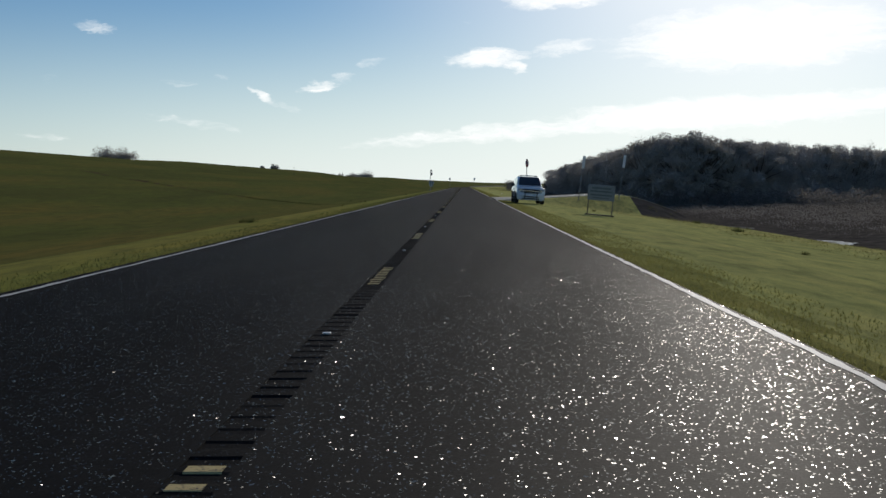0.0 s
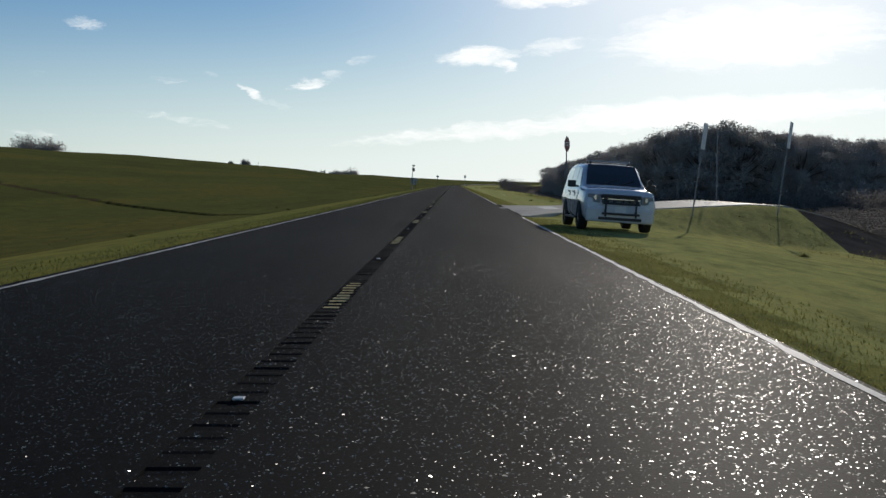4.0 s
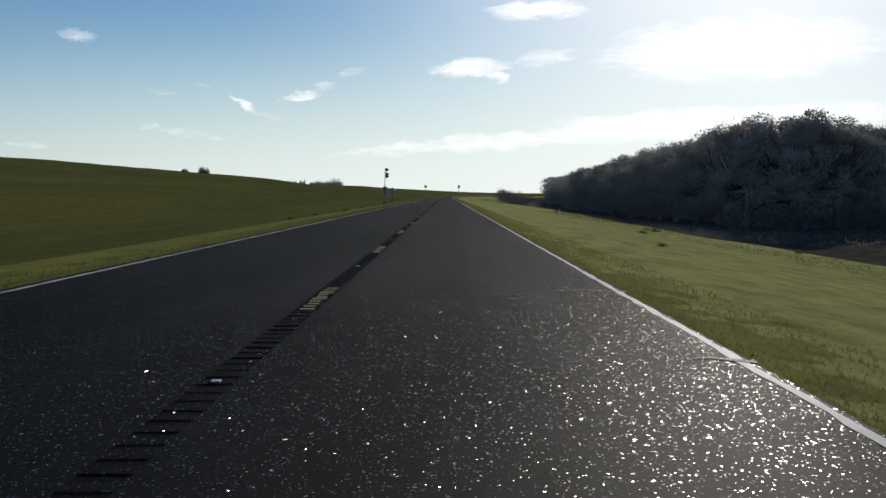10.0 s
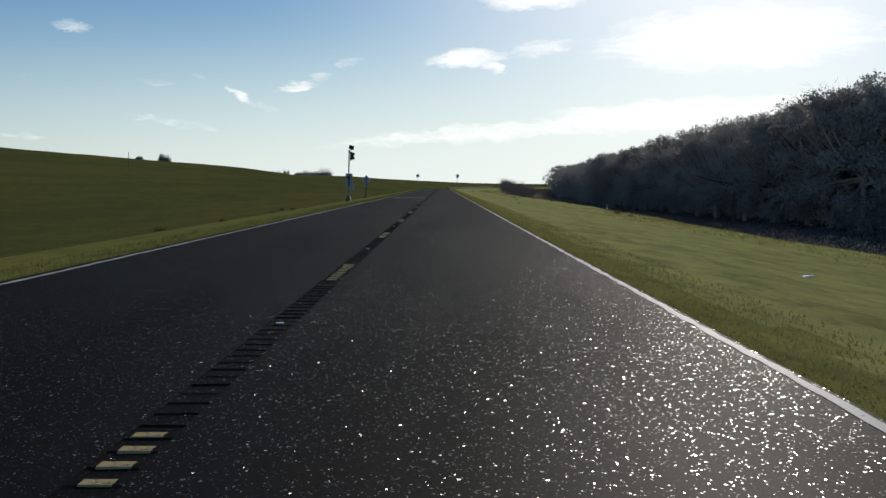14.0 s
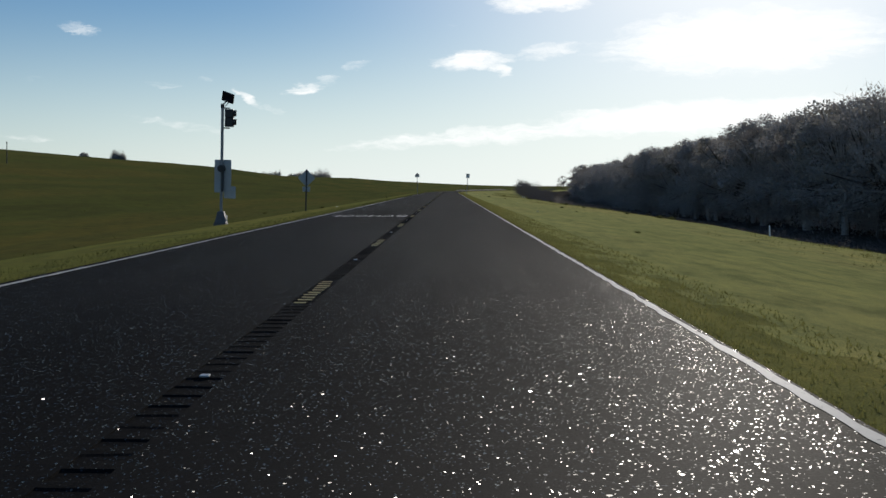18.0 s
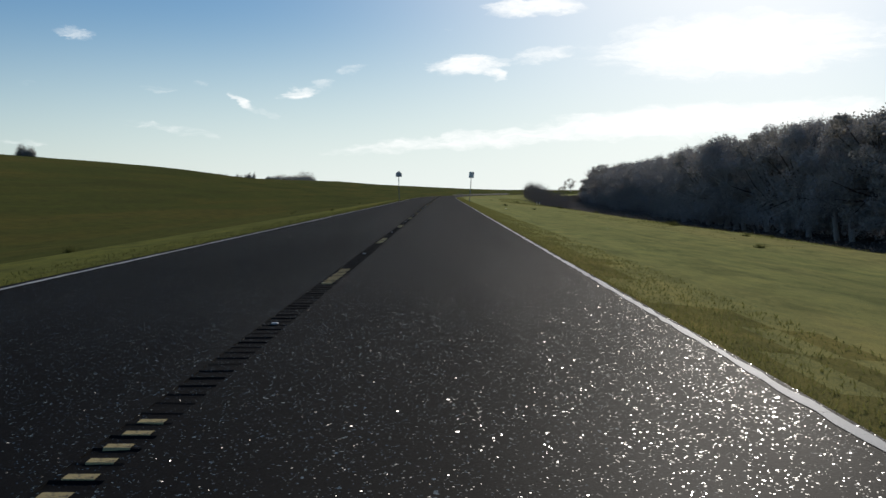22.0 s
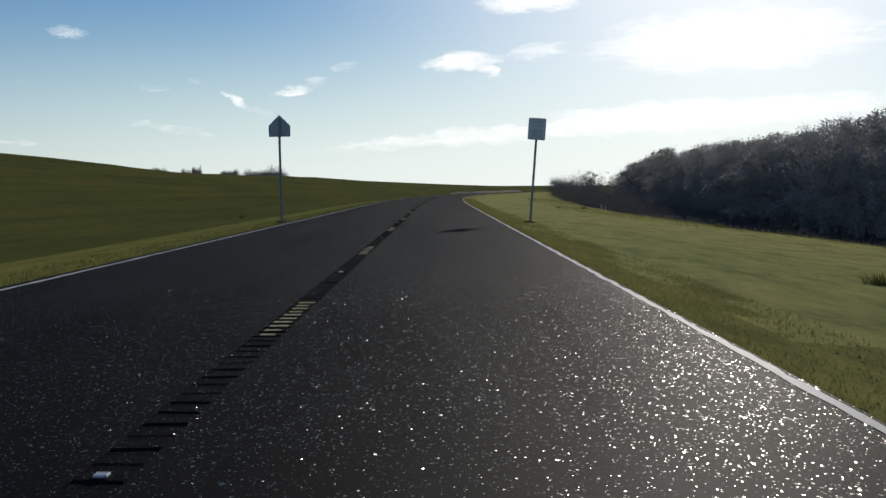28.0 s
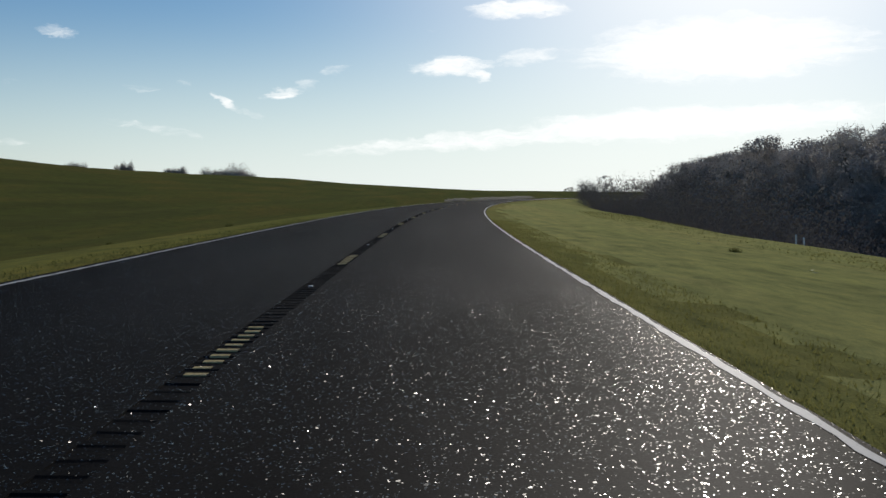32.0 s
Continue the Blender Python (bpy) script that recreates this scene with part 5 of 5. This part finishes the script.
thicket("undergrowth", WOOD, 150000, 3.0, 7.5, 9, 3, M_BRUSH, "tangled brown and grey undergrowth at the wood's foot", 0.17)
thicket("wood_interior", [(x + 12 if y > 300 else x, y + (8 if y < 320 or x > 70 else 0), 0) for x, y, _ in WOOD], 80000, 5.5, 9.0, 16, 19, M_BRUSH, "dense grey-brown interior of the wood", 0.36)
thicket("bank_brush", [(33, 250, 0), (31, 330, 0), (31, 450, 0), (34, 560, 0), (41, 660, 0), (51, 780, 0)], 170000, 0.8, 2.4, 9, 13, M_REED, "grey leafless brush at the foot of the grass bank", 0.075)
thicket("shore_brush", [(260, 296, 0), (150, 296, 0), (80, 296, 0), (45, 294, 0)], 50000, 2.0, 5.0, 8, 15, M_REED, "brown brush along the far shore of the pond", 0.22)
thicket("marsh_reeds", [(42, 285, 0), (150, 285, 0), (270, 285, 0)], 220000, 0.5, 1.3, 170, 23, M_REED, "dark dead reeds and brush on the marshy flat", 0.09, 1.5, 4.5)
thicket("evergreen_brush", WOOD, 60000, 2.0, 6.0, 7, 5, M_LEAF, "dark green brush along the wood's edge", 0.19)
# added brush that stands in for the dark shaded face of the outer bank
thicket("hedge", [(float(cx(690)) - 7.5, 690, 0), (float(cx(760)) - 8.5, 760, 0), (float(cx(820)) - 12, 820, 0)], 9000, 0.3, 0.6, 2.0, 17, M_SHRUB, "low brush added for the shaded bank face past the bend", 0.12, 0.4, 1.0)
_by = np.linspace(575, 815, 9)
_bx = cx(_by) + 3.6 + 18.4 * (np.interp(_by, [640, 703, 760, 800], [19.5, 15.0, 10.0, 7.5]) - 3.6) / 15.9
thicket("brink_scrub", [(float(a), float(b), 0) for a, b in zip(_bx, _by)], 110000, 3.6, 5.8, 8, 29, M_SCRUB, "dark leafless scrub behind the brink of the bank", 0.10, 1.0, 2.2)
# low scrub where the wood tapers off by the bend
thicket("scrub", [(46, 560, 0), (45, 640, 0), (55, 740, 0), (64, 830, 0), (66, 880, 0)], 120000, 1.2, 3.4, 8, 7, M_REED, "low brown scrub in front of the wood", 0.085)

# lone trees and bushes along the skyline
for x, y, h, wide, kind in ((72, 987, 7.6, 1.3, "bare"), (96, 1060, 6.6, 2.0, "bare"), (103, 1068, 5.8, 2.0, "bare")):
    t = tree(kind, x, y, h, wide, rnd.uniform(0, 360), None, rnd.randrange(4))
    tagged(t, "small bare grey tree standing alone by the bend", group="lone trees")


def bush(x, y, w, h, mat, seed, label, n=2600):
    """A low dome of fine twigs and small leaves, thin at its rim."""
    rs = np.random.RandomState(seed)
    t = thing("bush", label, "bush", pose(x, y, gz(x, y) - 0.1), "bushes on the ridge")
    lobes = [(rs.uniform(-0.42, 0.42) * w, rs.uniform(-0.3, 0.3) * w, rs.uniform(0.16, 0.30) * w, h * rs.uniform(0.55, 1.0)) for _ in range(6)]

    def dome(k, lo, hi):
        q = rs.normal(size=(k, 3))
        q[:, 2] = np.abs(q[:, 2])
        q *= (rs.uniform(lo, hi, k) / np.linalg.norm(q, axis=1))[:, None]
        lb_ = np.array(lobes)[rs.randint(len(lobes), size=k)]
        return np.stack([lb_[:, 0] + q[:, 0] * lb_[:, 2], lb_[:, 1] + q[:, 1] * lb_[:, 2], q[:, 2] * lb_[:, 3]], -1), lb_

    p, _ = dome(n, 0.25, 1.0)
    leaf = 0.035 + 0.006 * w
    e, g = rs.normal(size=(n, 3)) * leaf, rs.normal(size=(n, 3)) * leaf
    vs = np.stack([p - e, p + g * 0.7, p + e, p - g * 0.7], 1).reshape(-1, 3)
    ob = new("foliage", mesh_from("foliage", vs, np.arange(len(vs)).reshape(-1, 4), mat))
    ob.parent = t
    k = 900
    tip, lb_ = dome(k, 0.75, 1.22)
    root = np.stack([lb_[:, 0] + rs.normal(size=k) * 0.1 * w, lb_[:, 1] + rs.normal(size=k) * 0.1 * w, tip[:, 2] * rs.uniform(0.0, 0.5, k)], -1)
    sd = rs.normal(size=(k, 3)) * (0.010 + 0.0015 * w)
    vs = np.stack([root - sd, root + sd, tip], 1).reshape(-1, 3)
    ob = new("twigwork", mesh_from("twigwork", vs, np.arange(len(vs)).reshape(-1, 3), M_TWIG))
    ob.parent = t
    return t


for i, (x, y, w, h, m_, lb) in enumerate((
        (-91, 313, 10.5, 3.4, M_SHRUB, "grey leafy bush with bare twigs on the grass ridge"), (-92, 321, 3.0, 1.8, M_SHRUB, "grey twiggy bush on the grass ridge"),
        (-92, 304, 2.6, 1.4, M_SHRUB, "grey twiggy bush on the grass ridge"),
        (-89, 566, 5.0, 2.6, M_SHRUB, "grey leafy bush with bare twigs on the grass ridge"), (-90, 540, 3.0, 1.2, M_SHRUB, "grey twiggy bush on the grass ridge"),
        (-100, 860, 6.0, 3.2, M_SHRUB, "grey twiggy bush on the grass ridge"), (-100, 915, 6.0, 3.0, M_SHRUB, "grey twiggy bush on the grass ridge"),
        (-88, 870, 4.0, 3.4, M_SHRUB, "tall thin brown bush on the grass ridge"), (-88, 938, 7.5, 3.0, M_SHRUB, "grey leafy bush with bare twigs on the grass ridge"),
        (-90, 1048, 18, 6.0, M_SHRUB, "broad grey bush with bare twigs on the grass ridge"), (-92, 1065, 8, 4.0, M_SHRUB, "grey twiggy bush on the grass ridge"), (-88, 1110, 9, 3.2, M_SHRUB, "grey twiggy bush on the grass ridge"))):
    bush(x, y, w * 1.1, h * 1.1, m_, 100 + i, lb)

# thin pole on the slope
pole = thing("slope_pole", "thin dark pole standing on the grass slope", "pole", pose(-54.9, 387.6, gz(-54.9, 387.6), 0, 1.0, 0))
bm = B()
add_rod(bm, (0, 0, -0.3), (0, 0, 2.7), 0.06, 0.05, 10)
part("shaft", bm, M_CARTRIM, pole)
bm = B()
add_rod(bm, (0, 0, 2.68), (0, 0, 2.78), 0.075, 0.06, 10)
part("cap", bm, M_CARTRIM, pole)

# far scrub on the horizon past the bend
rs = np.random.RandomState(77)
pts_ = [(120 + 26 * i, 1500 + 35 * i, 0) for i in range(12)]
thicket("far_scrub", pts_, 5200, 2.0, 7.0, 60, 9, M_LEAF_BROWN, "thin distant scrub on the horizon", 0.6)


# ---- grass blades beside the asphalt ----
def blades(name, u0, u1, y0, y1, n, seed, hmin, hmax, mat):
    rs = np.random.RandomState(seed)
    tt = rs.uniform(size=n) ** 3.0
    u = u0 + (u1 - u0) * tt
    y = rs.uniform(y0, y1, n)
    x = cx(y) + u
    z = height(x, y)
    keep = ~((u > 0) & (y > 81) & (y < 105))
    h = rs.uniform(hmin, hmax, n)
    a = rs.uniform(0, 2 * math.pi, n)
    lx, ly = rs.normal(size=n) * 0.5 * h, rs.normal(size=n) * 0.5 * h
    w = rs.uniform(0.004, 0.009, n) * (1 + 1.2 * tt)
    vs = np.zeros((n, 3, 3))
    vs[:, 0] = np.stack([x - np.cos(a) * w, y - np.sin(a) * w, z - 0.01], -1)
    vs[:, 1] = np.stack([x + np.cos(a) * w, y + np.sin(a) * w, z - 0.01], -1)
    vs[:, 2] = np.stack([x + lx, y + ly, z + h], -1)
    vs = vs[keep]
    fs = np.arange(len(vs) * 3).reshape(-1, 3)
    ob = new(name, mesh_from(name, vs.reshape(-1, 3), fs, mat))
    return tagged(ob, "short mown grass blades beside the road", "grass", kind="stuff")


blades("grass_blades_right", 3.57, 5.0, -12, 560, 170000, 1, 0.015, 0.05, M_BLADE_BACKLIT)
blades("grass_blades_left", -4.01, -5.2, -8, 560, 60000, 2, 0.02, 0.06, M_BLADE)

# bits of litter and a few pale stones in the grass
rnd = random.Random(9)
for x, y, s in ((7.3, 187.8, 0.24), (-5.9, 312.5, 0.14), (6.7, 303.4, 0.16), (6.5, 400.6, 0.16), (8.2, 352, 0.10), (9.6, 529.7, 0.13), (9.9, 531.0, 0.12), (11.0, 547, 0.15), (7.5, 489, 0.10)):
    bm = B()
    bmesh.ops.create_grid(bm, x_segments=4, y_segments=4, size=s * 0.36)
    for v in bm.verts:
        v.co.z = 0.03 + 0.25 * s * noise.noise(Vector((v.co.x * 9, v.co.y * 9, y)))
    bmesh.ops.solidify(bm, geom=bm.faces[:], thickness=0.004)
    me = bpy.data.meshes.new("litter")
    bm.to_mesh(me)
    bm.free()
    me.materials.append(M_LITTER)
    ob = new("litter", me)
    ob.matrix_basis = pose(x, y, gz(x, y), rnd.uniform(-10, 10), rnd.uniform(-10, 10), rnd.uniform(0, 360))
    tagged(ob, "crumpled scrap of white litter in the grass", "litter")


# short marker posts and dark tufts on the brink of the bank
for x, y, h in ((22.0, 572, 0.75), (22.6, 572.4, 0.75), (18.9, 298, 0.6)):
    bm = B()
    add_rod(bm, (0, 0, -0.2), (0, 0, h - 0.05), 0.05, 0.045, 10)
    add_rod(bm, (0, 0, h - 0.05), (0, 0, h), 0.06, 0.03, 10)
    me = bpy.data.meshes.new("marker_stake")
    bm.to_mesh(me)
    bm.free()
    me.materials.append(M_SIGN_WHITE)
    ob = new("marker_stake", me)
    ob.matrix_basis = pose(x, y, gz(x, y), rnd.uniform(-4, 4), rnd.uniform(-4, 4), 0)
    tagged(ob, "short pale marker stake on the brink of the bank", "stake", "marker stakes")


def tuft_mesh(seed):
    rs = np.random.RandomState(seed)
    vs, fs = [], []
    for _ in range(130):
        a, r = rs.uniform(0, 6.283), rs.uniform(0, 0.28)
        b = np.array((r * math.cos(a), r * math.sin(a), -0.03))
        d = np.array((math.cos(a) * rs.uniform(0.1, 0.5), math.sin(a) * rs.uniform(0.1, 0.5), 1.0))
        tip = b + d * rs.uniform(0.14, 0.42)
        sd = np.array((-math.sin(a), math.cos(a), 0)) * rs.uniform(0.008, 0.016)
        i = len(vs)
        vs += [b - sd, b + sd, tip]
        fs.append((i, i + 1, i + 2))
    return mesh_from("grass_tuft", vs, fs, M_BLADE)


tufts = [tuft_mesh(i) for i in range(5)]
for i in range(70):
    y = rnd.uniform(15, 560)
    if 78 < y < 108:
        continue
    u = rnd.choice((rnd.uniform(15, 20.5), rnd.uniform(7, 20), rnd.uniform(-13, -6.5)))
    x = float(cx(y)) + u
    ob = new("grass_tuft", tufts[i % 5])
    sc_ = rnd.uniform(0.5, 1.15) * (0.7 if u < 12 else 1.0)
    ob.matrix_basis = pose(x, y, gz(x, y), 0, 0, rnd.uniform(0, 360)) @ Matrix.Diagonal((sc_ * 1.3, sc_ * 1.3, sc_ * 0.8, 1))
    tagged(ob, "coarse olive tuft standing in the mown grass", "grass tuft", "grass tufts")


# weeds and seed heads scattered over the unmown slope and the far bank
def weeds(name, us, ys, n, seed, hmin, hmax, mat, label):
    rs = np.random.RandomState(seed)
    y = rs.uniform(*ys, n)
    u = rs.uniform(*us, n)
    dens = np.sin(u * 0.45 + 2 * np.sin(y * 0.013)) + np.sin(y * 0.05 + u * 0.1) + rs.normal(size=n) * 0.8
    y, u = y[dens > 0.3], u[dens > 0.3]
    x = u + (cx(y) if us[1] > 0 else 0)
    z = height(x, y)
    k, m = len(x), 5
    vs = np.zeros((k, m, 3, 3))
    for j in range(m):
        a = rs.uniform(0, 6.283, k)
        h = rs.uniform(hmin, hmax, k)
        w = rs.uniform(0.012, 0.03, k)
        bx, by = x + rs.normal(size=k) * 0.18, y + rs.normal(size=k) * 0.18
        vs[:, j, 0] = np.stack([bx - np.cos(a) * w, by - np.sin(a) * w, z - 0.03], -1)
        vs[:, j, 1] = np.stack([bx + np.cos(a) * w, by + np.sin(a) * w, z - 0.03], -1)
        vs[:, j, 2] = np.stack([bx + rs.normal(size=k) * 0.08, by + rs.normal(size=k) * 0.08, z + h], -1)
    ob = new(name, mesh_from(name, vs.reshape(-1, 3), np.arange(k * m * 3).reshape(-1, 3), mat))
    return tagged(ob, label, "weeds", kind="stuff")


weeds("slope_grass", (-92, -9), (30, 700), 7000, 42, 0.04, 0.10, M_BLADE, "pale longer grass scattered over the slope")
weeds("bank_grass", (12, 21), (10, 640), 16000, 43, 0.03, 0.09, M_BLADE_BACKLIT, "longer grass along the brink of the bank")
